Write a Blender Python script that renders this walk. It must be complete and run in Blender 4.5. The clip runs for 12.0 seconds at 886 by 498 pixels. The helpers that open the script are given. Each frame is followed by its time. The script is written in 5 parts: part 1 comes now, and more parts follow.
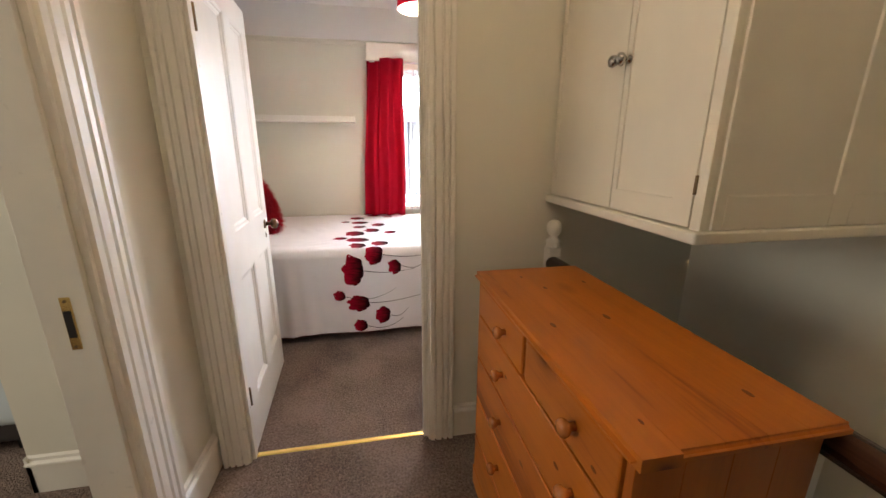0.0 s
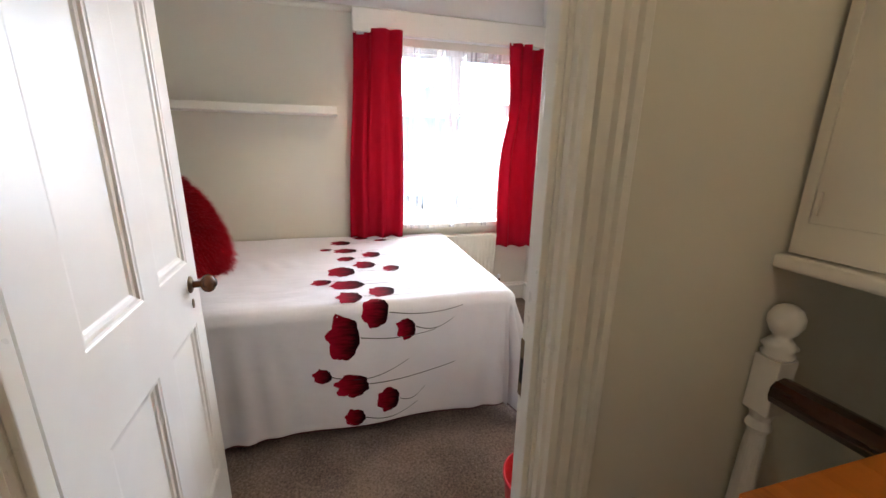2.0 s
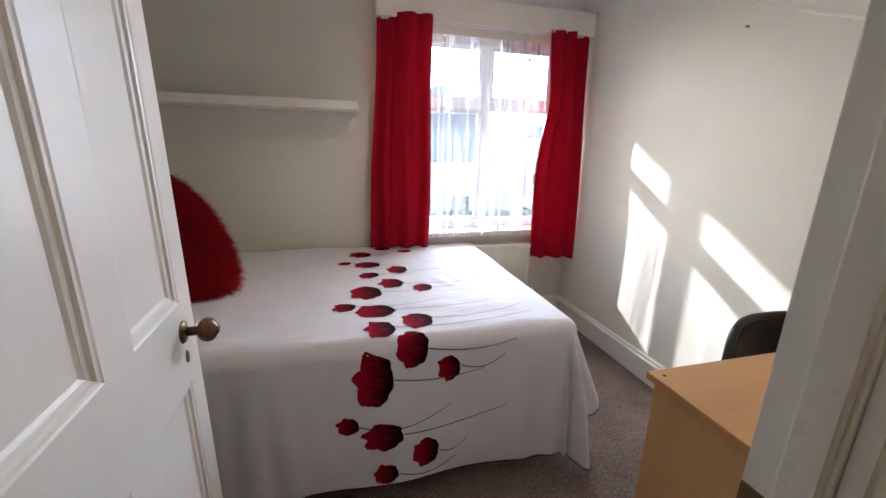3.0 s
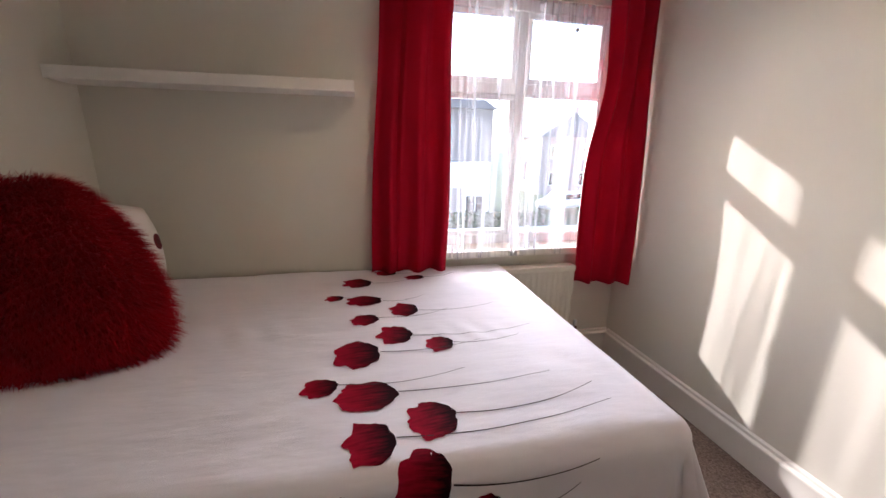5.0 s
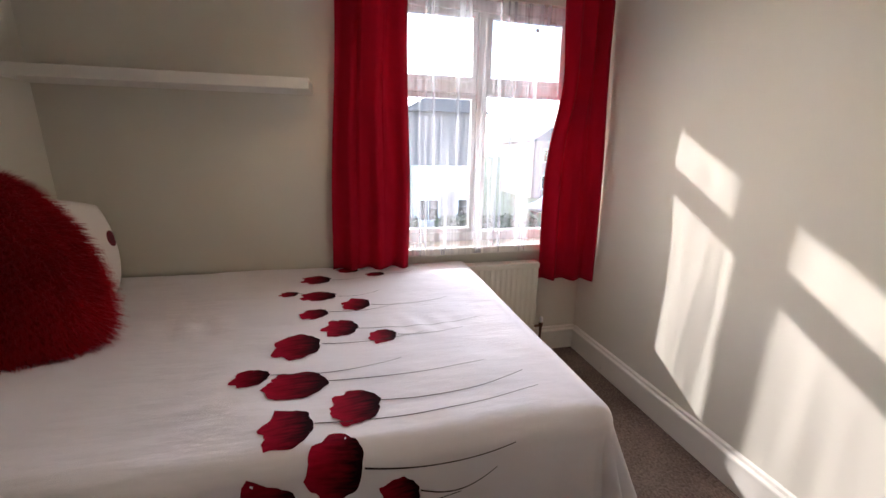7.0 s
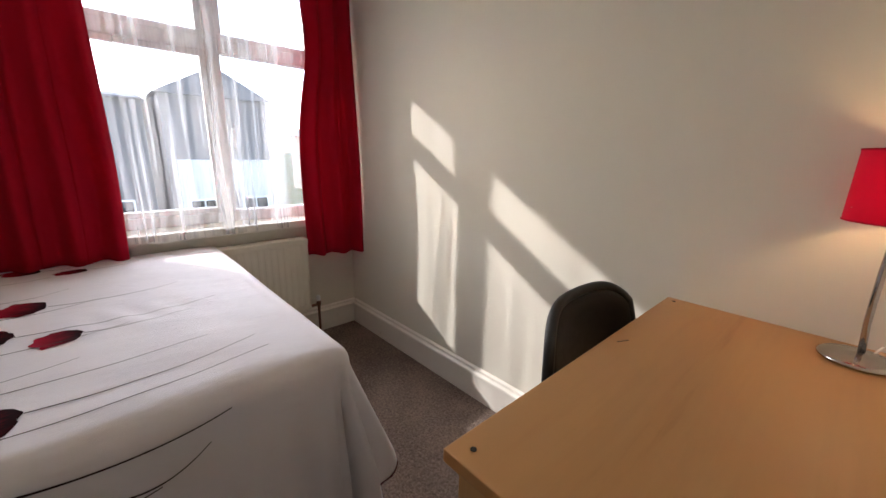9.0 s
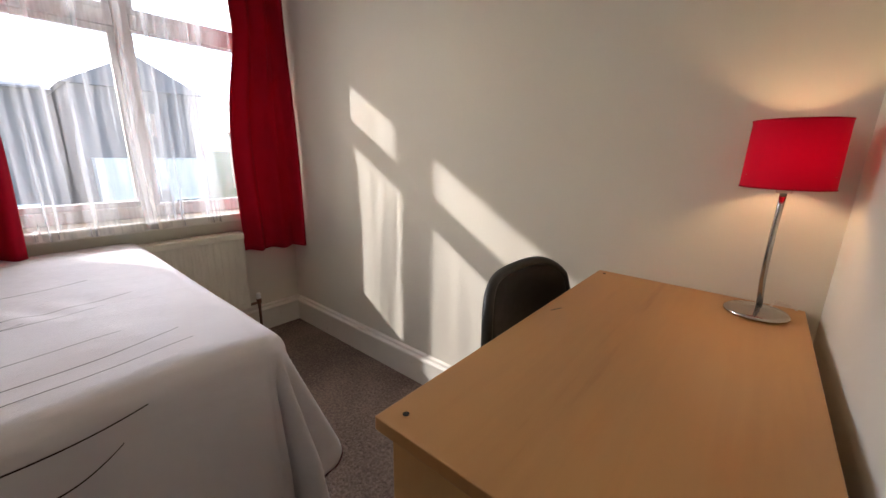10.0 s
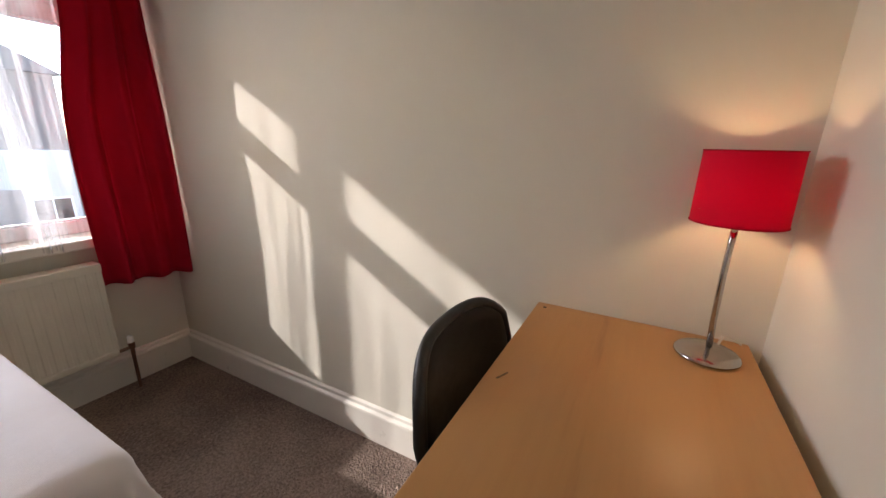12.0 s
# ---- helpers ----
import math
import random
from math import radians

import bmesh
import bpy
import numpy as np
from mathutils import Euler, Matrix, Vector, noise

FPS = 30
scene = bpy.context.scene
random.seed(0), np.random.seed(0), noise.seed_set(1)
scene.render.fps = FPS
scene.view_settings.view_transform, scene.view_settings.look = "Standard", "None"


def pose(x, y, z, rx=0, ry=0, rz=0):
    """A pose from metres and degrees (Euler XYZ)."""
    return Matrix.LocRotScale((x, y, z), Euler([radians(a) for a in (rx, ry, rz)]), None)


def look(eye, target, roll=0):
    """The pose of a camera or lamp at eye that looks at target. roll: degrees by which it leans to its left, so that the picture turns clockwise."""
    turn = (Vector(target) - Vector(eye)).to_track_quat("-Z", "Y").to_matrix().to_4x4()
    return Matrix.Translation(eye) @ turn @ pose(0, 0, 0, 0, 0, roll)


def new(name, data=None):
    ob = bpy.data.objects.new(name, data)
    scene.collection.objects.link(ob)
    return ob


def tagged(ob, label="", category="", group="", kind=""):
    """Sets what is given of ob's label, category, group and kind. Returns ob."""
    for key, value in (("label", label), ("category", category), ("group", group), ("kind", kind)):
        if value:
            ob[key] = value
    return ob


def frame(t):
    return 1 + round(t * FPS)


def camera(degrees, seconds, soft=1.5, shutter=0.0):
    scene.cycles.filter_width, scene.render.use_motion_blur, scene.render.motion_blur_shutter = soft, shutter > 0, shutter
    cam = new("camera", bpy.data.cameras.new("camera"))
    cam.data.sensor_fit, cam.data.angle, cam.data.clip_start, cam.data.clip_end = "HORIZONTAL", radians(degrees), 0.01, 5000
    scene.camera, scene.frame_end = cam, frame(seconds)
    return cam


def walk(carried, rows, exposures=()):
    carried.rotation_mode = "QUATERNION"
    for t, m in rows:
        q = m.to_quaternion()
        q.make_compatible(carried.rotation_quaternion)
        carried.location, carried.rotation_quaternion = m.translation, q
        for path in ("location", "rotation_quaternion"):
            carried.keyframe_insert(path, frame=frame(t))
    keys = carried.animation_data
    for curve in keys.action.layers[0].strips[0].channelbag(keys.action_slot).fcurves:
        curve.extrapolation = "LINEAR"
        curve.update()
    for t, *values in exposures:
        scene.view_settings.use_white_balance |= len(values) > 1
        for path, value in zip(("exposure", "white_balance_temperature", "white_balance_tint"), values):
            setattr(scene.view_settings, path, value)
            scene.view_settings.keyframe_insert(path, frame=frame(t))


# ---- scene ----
cam = camera(99.4, 12.0)
PATH = [
    (0, (0.211, 0.456, 1.338), (0.57, 2.354, 0.822), 0.2),
    (0.5, (0.195, 0.672, 1.334), (0.616, 2.558, 0.816), 0.3),
    (1, (0.133, 0.906, 1.356), (0.611, 2.778, 0.840), 0.4),
    (1.5, (0.108, 1.163, 1.355), (0.602, 3.030, 0.839), 0.45),
    (2, (0.083, 1.410, 1.345), (0.591, 3.277, 0.838), 0.9),
    (2.5, (0.027, 1.627, 1.353), (0.536, 3.49, 0.834), 1.5),
    (3, (-0.006, 1.772, 1.343), (0.475, 3.646, 0.837), 1.0),
    (3.2, (-0.015, 1.817, 1.344), (0.463, 3.692, 0.839), 1.1),
    (5, (0.097, 2.38, 1.327), (0.51, 4.269, 0.817), 0.9),
    (5.5, (0.141, 2.44, 1.322), (0.532, 4.336, 0.818), 0.8),
    (6, (0.191, 2.411, 1.321), (0.573, 4.31, 0.824), 0.8),
    (6.5, (0.227, 2.357, 1.323), (0.609, 4.256, 0.824), 0.8),
    (6.7, (0.242, 2.339, 1.315), (0.632, 4.238, 0.824), 0.7),
    (8.3, (0.455, 2.239, 1.201), (1.462, 3.897, 0.713), 1.6),
    (8.5, (0.463, 2.233, 1.193), (1.584, 3.816, 0.708), 1.3),
    (9, (0.484, 2.214, 1.154), (1.797, 3.641, 0.666), 1.2),
    (9.5, (0.499, 2.196, 1.115), (1.921, 3.515, 0.628), 1.2),
    (10, (0.508, 2.184, 1.103), (1.993, 3.429, 0.61), 1.0),
    (10.5, (0.523, 2.205, 1.11), (2.048, 3.391, 0.59), 1.0),
    (11, (0.553, 2.243, 1.148), (2.126, 3.353, 0.606), 1.1),
    (11.5, (0.603, 2.273, 1.173), (2.237, 3.294, 0.635), 1.0),
    (12, (0.696, 2.313, 1.181), (2.397, 3.219, 0.645), 1.1),
]
EXPOSURES = [(0.0, 5.8, 6300, 14), (1.0, 5.7, 6150, 12), (2.0, 5.5, 5900, 11), (3.0, 4.72, 5750, 11), (5.0, 4.4, 6350, 21), (6.5, 4.3, 6400, 19), (8.5, 4.0, 6500, 15), (12.0, 3.87, 6700, 17)]
walk(cam, [(t, look(eye, target, roll)) for t, eye, target, roll in PATH], EXPOSURES)

# ---- light ----
SUN_WAY = Vector((1.0, -1.77, -1.08)).normalized()
world = bpy.data.worlds.new("world")
scene.world = world
world.use_nodes = True
wn = world.node_tree
wn.nodes.clear()
sky = wn.nodes.new("ShaderNodeTexSky")
sky.sky_type = "NISHITA"
sky.sun_disc = False
sky.sun_elevation = radians(28)
sky.sun_rotation = math.atan2(-SUN_WAY.x, -SUN_WAY.y)
sky.air_density, sky.dust_density = 1.0, 0.7
bg = wn.nodes.new("ShaderNodeBackground")
bg.inputs["Strength"].default_value = 0.06
wout = wn.nodes.new("ShaderNodeOutputWorld")
wn.links.new(sky.outputs[0], bg.inputs[0])
wn.links.new(bg.outputs[0], wout.inputs[0])

sun_data = bpy.data.lights.new("sun", "SUN")
sun_data.energy, sun_data.angle, sun_data.color = 0.39, radians(0.8), (1.0, 0.975, 0.93)
sun = new("sun", sun_data)
sun.matrix_world = look((-6, 14, 9), Vector((-6, 14, 9)) + SUN_WAY)


def area(name, eye, target, w, h, watts, color):
    d = bpy.data.lights.new(name, "AREA")
    d.shape, d.size, d.size_y, d.energy, d.color = "RECTANGLE", w, h, watts, color
    ob = new(name, d)
    ob.matrix_world = look(eye, target)
    return ob


def bulb(name, place, watts, color, radius):
    d = bpy.data.lights.new(name, "POINT")
    d.energy, d.color, d.shadow_soft_size = watts, color, radius
    ob = new(name, d)
    ob.location = place
    return ob


# added unseen landing lamp, lamp as the next room's daylight, the two bedroom lamps
bulb("unseen_landing_bulb", (0.35, 0.74, 2.36), 0.10, (1.0, 0.78, 0.54), 0.07)
# stands in for daylight, in front of a closed window out of view
area("next_room_daylight_lamp", (-3.58, 1.00, 1.55), (0.0, 1.25, 0.95), 1.15, 1.15, 0.80, (1.0, 0.91, 0.74))
bulb("desk_lamp_bulb", (1.60, 2.148, 1.105), 0.075, (1.0, 0.66, 0.33), 0.018)
bulb("pendant_bulb", (0.59, 3.40, 2.365), 0.50, (1.0, 0.77, 0.53), 0.03)
# the sky's light in the window opening
daylight = area("window_daylight", (0.96, 4.70, 1.46), (0.50, 3.3, 0.85), 1.15, 1.30, 0.95, (0.96, 0.975, 1.0))
daylight.data.spread = radians(118)


# ---- materials ----
def node(nt, kind, **inputs):
    n = nt.nodes.new(kind)
    for k, v in inputs.items():
        n.inputs[k.replace("_", " ")].default_value = v
    return n


def ramp(nt, fac, stops):
    r = nt.nodes.new("ShaderNodeValToRGB")
    e = r.color_ramp.elements
    while len(e) < len(stops):
        e.new(0.5)
    for el, (p, c) in zip(e, stops):
        el.position, el.color = p, (*c, 1)
    nt.links.new(fac, r.inputs[0])
    return r.outputs[0]


def scaled(nt, value, k):
    n = nt.nodes.new("ShaderNodeMath")
    n.operation = "MULTIPLY"
    n.inputs[1].default_value = k
    nt.links.new(value, n.inputs[0])
    return n.outputs[0]


def base(name, rough=0.5, metal=0.0):
    m = bpy.data.materials.new(name)
    m.use_nodes = True
    nt = m.node_tree
    b = nt.nodes["Principled BSDF"]
    b.inputs["Roughness"].default_value, b.inputs["Metallic"].default_value = rough, metal
    co = nt.nodes.new("ShaderNodeTexCoord")
    return m, nt, b, co.outputs["Object"]


def bump(nt, b, height, strength, distance=0.002):
    n = node(nt, "ShaderNodeBump", Strength=strength, Distance=distance)
    nt.links.new(height, n.inputs["Height"])
    nt.links.new(n.outputs[0], b.inputs["Normal"])


def noise_of(nt, co, scale, detail=4.0, stretch=None):
    if stretch:
        mp = nt.nodes.new("ShaderNodeMapping")
        mp.inputs["Scale"].default_value = stretch
        nt.links.new(co, mp.inputs[0])
        co = mp.outputs[0]
    n = node(nt, "ShaderNodeTexNoise", Scale=scale, Detail=detail)
    nt.links.new(co, n.inputs["Vector"])
    return n.outputs["Fac"]


def paint(name, c, rough=0.5, vary=0.06, fine=90.0, coarse=2.5, relief=0.15, depth=0.001):
    """Paint or plaster: broad stains, fine roller grain."""
    m, nt, b, co = base(name, rough)
    f = noise_of(nt, co, coarse, 5)
    dark = tuple(v * (1 - vary) for v in c)
    nt.links.new(ramp(nt, f, [(0.3, dark), (0.7, c)]), b.inputs["Base Color"])
    r = noise_of(nt, co, coarse * 6, 3)
    rr = nt.nodes.new("ShaderNodeMapRange")
    rr.inputs["To Min"].default_value, rr.inputs["To Max"].default_value = rough - 0.08, rough + 0.1
    nt.links.new(r, rr.inputs[0])
    nt.links.new(rr.outputs[0], b.inputs["Roughness"])
    bump(nt, b, noise_of(nt, co, fine, 3), relief, depth)
    return m


def wood(name, light, dark, axis, rough=0.35, scale=9.0, knots=0.0, spread=0.12, lo=0.50):
    """Wood grain along an axis, with darker figure and a few knots."""
    m, nt, b, co = base(name, rough)
    st = [1.0, 1.0, 1.0]
    st[axis] = 0.08
    f = noise_of(nt, co, scale, 6, st)
    g = noise_of(nt, co, scale * 9, 3, st)
    mix = node(nt, "ShaderNodeMath")
    mix.operation = "MULTIPLY_ADD"
    mix.inputs[1].default_value = 0.35
    info = nt.nodes.new("ShaderNodeObjectInfo")
    nt.links.new(g, mix.inputs[0])
    nt.links.new(f, mix.inputs[2])
    tone = nt.nodes.new("ShaderNodeMath")
    tone.operation = "MULTIPLY_ADD"
    tone.inputs[1].default_value = spread
    nt.links.new(info.outputs["Random"], tone.inputs[0])
    nt.links.new(mix.outputs[0], tone.inputs[2])
    col = ramp(nt, tone.outputs[0], [(lo, dark), (lo + 0.12, tuple(a * 0.7 + d * 0.3 for a, d in zip(light, dark))), (lo + 0.35, light)])
    if knots:
        mp = nt.nodes.new("ShaderNodeMapping")
        s2 = [1.0, 1.0, 1.0]
        s2[axis] = 0.45
        mp.inputs["Scale"].default_value = s2
        nt.links.new(co, mp.inputs[0])
        v = node(nt, "ShaderNodeTexVoronoi", Scale=knots)
        nt.links.new(mp.outputs[0], v.inputs["Vector"])
        k = ramp(nt, v.outputs["Distance"], [(0.05, (1, 1, 1)), (0.10, (0.45, 0.45, 0.45)), (0.19, (0, 0, 0))])
        mx = nt.nodes.new("ShaderNodeMix")
        mx.data_type = "RGBA"
        nt.links.new(k, mx.inputs[0])
        nt.links.new(col, mx.inputs[6])
        mx.inputs[7].default_value = (*[d * 0.45 for d in dark], 1)
        col = mx.outputs[2]
    nt.links.new(col, b.inputs["Base Color"])
    bump(nt, b, g, 0.08, 0.0006)
    return m


def metal(name, c, rough):
    m, nt, b, co = base(name, rough, 1.0)
    f = noise_of(nt, co, 14, 3)
    nt.links.new(ramp(nt, f, [(0.3, tuple(v * 0.92 for v in c)), (0.7, c)]), b.inputs["Base Color"])
    return m


def cloth(name, c, rough=0.85, weave=500.0, vary=0.1, glow=0.0, relief=0.2):
    """Woven cloth; glow: the share of light that comes through it."""
    m, nt, b, co = base(name, rough)
    f = noise_of(nt, co, 6, 4)
    col = ramp(nt, f, [(0.3, tuple(v * (1 - vary) for v in c)), (0.7, c)])
    nt.links.new(col, b.inputs["Base Color"])
    b.inputs["Specular IOR Level"].default_value = 0.2
    bump(nt, b, noise_of(nt, co, weave, 2), relief, 0.0008)
    if glow:
        t = nt.nodes.new("ShaderNodeBsdfTranslucent")
        nt.links.new(col, t.inputs[0])
        mx = node(nt, "ShaderNodeMixShader", Fac=glow)
        nt.links.new(b.outputs[0], mx.inputs[1])
        nt.links.new(t.outputs[0], mx.inputs[2])
        nt.links.new(mx.outputs[0], nt.nodes["Material Output"].inputs[0])
    return m


M = {}
M["wall"] = paint("wall_paint", (0.72, 0.695, 0.60), 0.62, 0.05, 140, 1.6, 0.10)
M["upper"] = paint("frieze_paint", (0.78, 0.76, 0.74), 0.7, 0.04, 140, 1.6, 0.12)
M["ceiling"] = paint("ceiling_paint", (0.80, 0.79, 0.78), 0.8, 0.04, 110, 2.0, 0.2)
M["gloss"] = paint("white_gloss", (0.80, 0.77, 0.70), 0.30, 0.07, 60, 4.0, 0.10)
M["door"] = paint("door_gloss", (0.82, 0.80, 0.76), 0.32, 0.06, 35, 5.0, 0.12)
M["cream"] = paint("cupboard_paint", (0.74, 0.69, 0.58), 0.42, 0.07, 55, 4.0, 0.12)
M["shelf"] = paint("shelf_white", (0.80, 0.78, 0.72), 0.45, 0.04, 70, 5.0, 0.06)
M["upvc"] = paint("window_plastic", (0.82, 0.83, 0.84), 0.28, 0.03, 80, 5.0, 0.02)
M["radiator"] = paint("radiator_enamel", (0.76, 0.72, 0.62), 0.35, 0.08, 40, 6.0, 0.08)
M["pine"] = wood("orange_pine", (0.50, 0.150, 0.014), (0.25, 0.052, 0.004), 1, 0.33, 12, 5.5, 0.22, 0.56)
M["pine_up"] = wood("orange_pine_end", (0.45, 0.125, 0.013), (0.20, 0.040, 0.004), 2, 0.3, 13, 5.5, 0.24, 0.54)
M["knot"] = wood("pine_heart_knot", (0.17, 0.035, 0.005), (0.09, 0.018, 0.003), 1, 0.35, 60)
M["pine_knob"] = wood("pine_knob", (0.42, 0.15, 0.035), (0.20, 0.055, 0.012), 0, 0.22, 40)
M["beech"] = wood("beech_laminate", (0.50, 0.262, 0.096), (0.34, 0.162, 0.054), 0, 0.36, 7, 0.0, 0.12, 0.50)
M["beech_up"] = wood("beech_laminate_side", (0.60, 0.34, 0.14), (0.50, 0.27, 0.105), 2, 0.42, 10)
M["rail"] = wood("dark_handrail", (0.075, 0.028, 0.014), (0.03, 0.011, 0.006), 1, 0.25, 14)
M["knobwood"] = wood("turned_knob", (0.15, 0.055, 0.022), (0.05, 0.018, 0.008), 0, 0.25, 60)
M["chrome"] = metal("brushed_steel", (0.46, 0.44, 0.42), 0.14)
M["brass"] = metal("polished_brass", (0.85, 0.62, 0.25), 0.22)
M["oldbrass"] = metal("dull_brass", (0.20, 0.14, 0.08), 0.4)
M["strip"] = metal("brass_strip", (0.90, 0.68, 0.22), 0.3)
M["pipe"] = metal("painted_copper", (0.22, 0.13, 0.09), 0.4)
M["black"] = paint("black_vinyl", (0.010, 0.009, 0.009), 0.45, 0.2, 220, 8.0, 0.25, 0.0006)
M["black"].node_tree.nodes["Principled BSDF"].inputs["Specular IOR Level"].default_value = 0.28
M["blacktube"] = paint("black_tube", (0.018, 0.018, 0.018), 0.40, 0.1, 60, 8.0, 0.0)
# near-black that paints the shade inside holes and behind gaps
M["dark"] = paint("hole_shade_black", (0.01, 0.009, 0.008), 0.8, 0.2)
M["curtain"] = cloth("red_curtain", (0.44, 0.0012, 0.020), 0.85, 700, 0.12, 0.20)
M["redshade"] = cloth("red_shade", (0.48, 0.001, 0.022), 0.8, 900, 0.06, 0.11)
M["whitelining"] = cloth("shade_lining", (0.8, 0.76, 0.68), 0.8, 900, 0.04, 0.2)
M["redbin"] = paint("red_plastic", (0.62, 0.012, 0.02), 0.32, 0.06)
M["piping"] = cloth("dark_piping", (0.10, 0.02, 0.025), 0.8)
M["divan"] = cloth("divan_cloth", (0.045, 0.038, 0.036), 0.9)
M["mattress"] = cloth("mattress_cloth", (0.6, 0.58, 0.55), 0.9)
M["fur"] = cloth("red_fur", (0.50, 0.007, 0.020), 0.6, 300, 0.35)
M["furbase"] = cloth("red_backing", (0.36, 0.005, 0.014), 0.9, 300, 0.3)
M["bluebed"] = cloth("pale_blue_bedding", (0.62, 0.70, 0.74), 0.9)
M["stem"] = cloth("printed_stem", (0.035, 0.022, 0.025), 0.85)
M["cable"] = paint("pale_cable", (0.7, 0.66, 0.58), 0.4)


def duvet_material():
    """Smooth cotton with a fine weave and shallow creases."""
    m, nt, b, co = base("white_duvet", 0.8)
    col = ramp(nt, noise_of(nt, co, 5, 4), [(0.3, (0.775, 0.75, 0.78)), (0.7, (0.82, 0.795, 0.82))])
    nt.links.new(col, b.inputs["Base Color"])
    b.inputs["Sheen Weight"].default_value = 0.12
    crease = noise_of(nt, co, 9.0, 3, (0.5, 1.6, 1.0))
    weave = noise_of(nt, co, 900, 2)
    mx = node(nt, "ShaderNodeMath")
    mx.operation = "MULTIPLY_ADD"
    mx.inputs[1].default_value = 0.03
    nt.links.new(weave, mx.inputs[0])
    nt.links.new(crease, mx.inputs[2])
    bump(nt, b, mx.outputs[0], 0.5, 0.014)
    return m


def pillow_material():
    """White cotton with a few dark red printed petals."""
    m, nt, b, co = base("printed_pillow", 0.85)
    v = node(nt, "ShaderNodeTexVoronoi", Scale=8.0)
    mp = nt.nodes.new("ShaderNodeMapping")
    mp.inputs["Scale"].default_value = (1.0, 0.55, 0.7)
    nt.links.new(co, mp.inputs[0])
    nt.links.new(mp.outputs[0], v.inputs["Vector"])
    col = ramp(nt, v.outputs["Distance"], [(0.0, (0.05, 0.004, 0.008)), (0.20, (0.15, 0.006, 0.014)), (0.215, (0.80, 0.77, 0.74))])
    nt.links.new(col, b.inputs["Base Color"])
    bump(nt, b, noise_of(nt, co, 900, 2), 0.15, 0.0008)
    return m


def carpet_material():
    m, nt, b, co = base("loop_carpet", 0.95)
    v = node(nt, "ShaderNodeTexVoronoi", Scale=150.0)
    nt.links.new(co, v.inputs["Vector"])
    f = noise_of(nt, co, 3.0, 5)
    g = noise_of(nt, co, 95.0, 4)
    mx = node(nt, "ShaderNodeMath")
    mx.operation = "MULTIPLY_ADD"
    mx.inputs[1].default_value = 1.1
    nt.links.new(g, mx.inputs[0])
    nt.links.new(f, mx.inputs[2])
    tuft = node(nt, "ShaderNodeMath")
    tuft.operation = "MULTIPLY_ADD"
    tuft.inputs[1].default_value = 0.30
    bw = nt.nodes.new("ShaderNodeRGBToBW")
    nt.links.new(v.outputs["Color"], bw.inputs[0])
    nt.links.new(bw.outputs[0], tuft.inputs[0])
    nt.links.new(mx.outputs[0], tuft.inputs[2])
    nt.links.new(ramp(nt, scaled(nt, tuft.outputs[0], 0.55), [(0.36, (0.080, 0.057, 0.048)), (0.57, (0.165, 0.122, 0.102)), (0.78, (0.30, 0.228, 0.19))]), b.inputs["Base Color"])
    b.inputs["Specular IOR Level"].default_value = 0.08
    inv = node(nt, "ShaderNodeMath")
    inv.operation = "SUBTRACT"
    inv.inputs[0].default_value = 1.0
    nt.links.new(v.outputs["Distance"], inv.inputs[1])
    bump(nt, b, inv.outputs[0], 1.0, 0.007)
    return m


def poppy_material():
    """A printed flower: deep red petals, streaked, black towards the stem."""
    m, nt, b, co = base("poppy_print", 0.85)
    uv = nt.nodes.new("ShaderNodeTexCoord").outputs["UV"]
    sp = nt.nodes.new("ShaderNodeSeparateXYZ")
    nt.links.new(uv, sp.inputs[0])
    streak = noise_of(nt, uv, 5.0, 5, (0.5, 3.0, 1.0))
    a = node(nt, "ShaderNodeMath")
    a.operation = "MULTIPLY_ADD"
    a.inputs[1].default_value = 0.9
    nt.links.new(streak, a.inputs[0])
    nt.links.new(sp.outputs["X"], a.inputs[2])
    col = ramp(nt, scaled(nt, a.outputs[0], 0.6), [(0.28, (0.33, 0.004, 0.022)), (0.48, (0.20, 0.002, 0.012)), (0.62, (0.085, 0.001, 0.006)), (0.76, (0.014, 0.001, 0.003))])
    nt.links.new(col, b.inputs["Base Color"])
    b.inputs["Specular IOR Level"].default_value = 0.08
    return m


def net_material():
    m, nt, b, co = base("white_net", 0.9)
    nt.nodes.remove(b)
    d = nt.nodes.new("ShaderNodeBsdfDiffuse")
    d.inputs[0].default_value = (0.60, 0.61, 0.63, 1)
    tl = nt.nodes.new("ShaderNodeBsdfTranslucent")
    tl.inputs[0].default_value = (0.60, 0.61, 0.63, 1)
    m1 = node(nt, "ShaderNodeMixShader", Fac=0.6)
    nt.links.new(d.outputs[0], m1.inputs[1])
    nt.links.new(tl.outputs[0], m1.inputs[2])
    tr = nt.nodes.new("ShaderNodeBsdfTransparent")
    fold = noise_of(nt, co, 30.0, 3, (1.0, 0.0, 0.03))
    thick = nt.nodes.new("ShaderNodeMapRange")
    thick.inputs["From Min"].default_value, thick.inputs["From Max"].default_value = 0.40, 0.64
    thick.inputs["To Min"].default_value, thick.inputs["To Max"].default_value = 0.04, 0.42
    nt.links.new(fold, thick.inputs[0])
    m2 = nt.nodes.new("ShaderNodeMixShader")
    nt.links.new(thick.outputs[0], m2.inputs[0])
    nt.links.new(tr.outputs[0], m2.inputs[1])
    nt.links.new(m1.outputs[0], m2.inputs[2])
    nt.links.new(m2.outputs[0], nt.nodes["Material Output"].inputs[0])
    return m


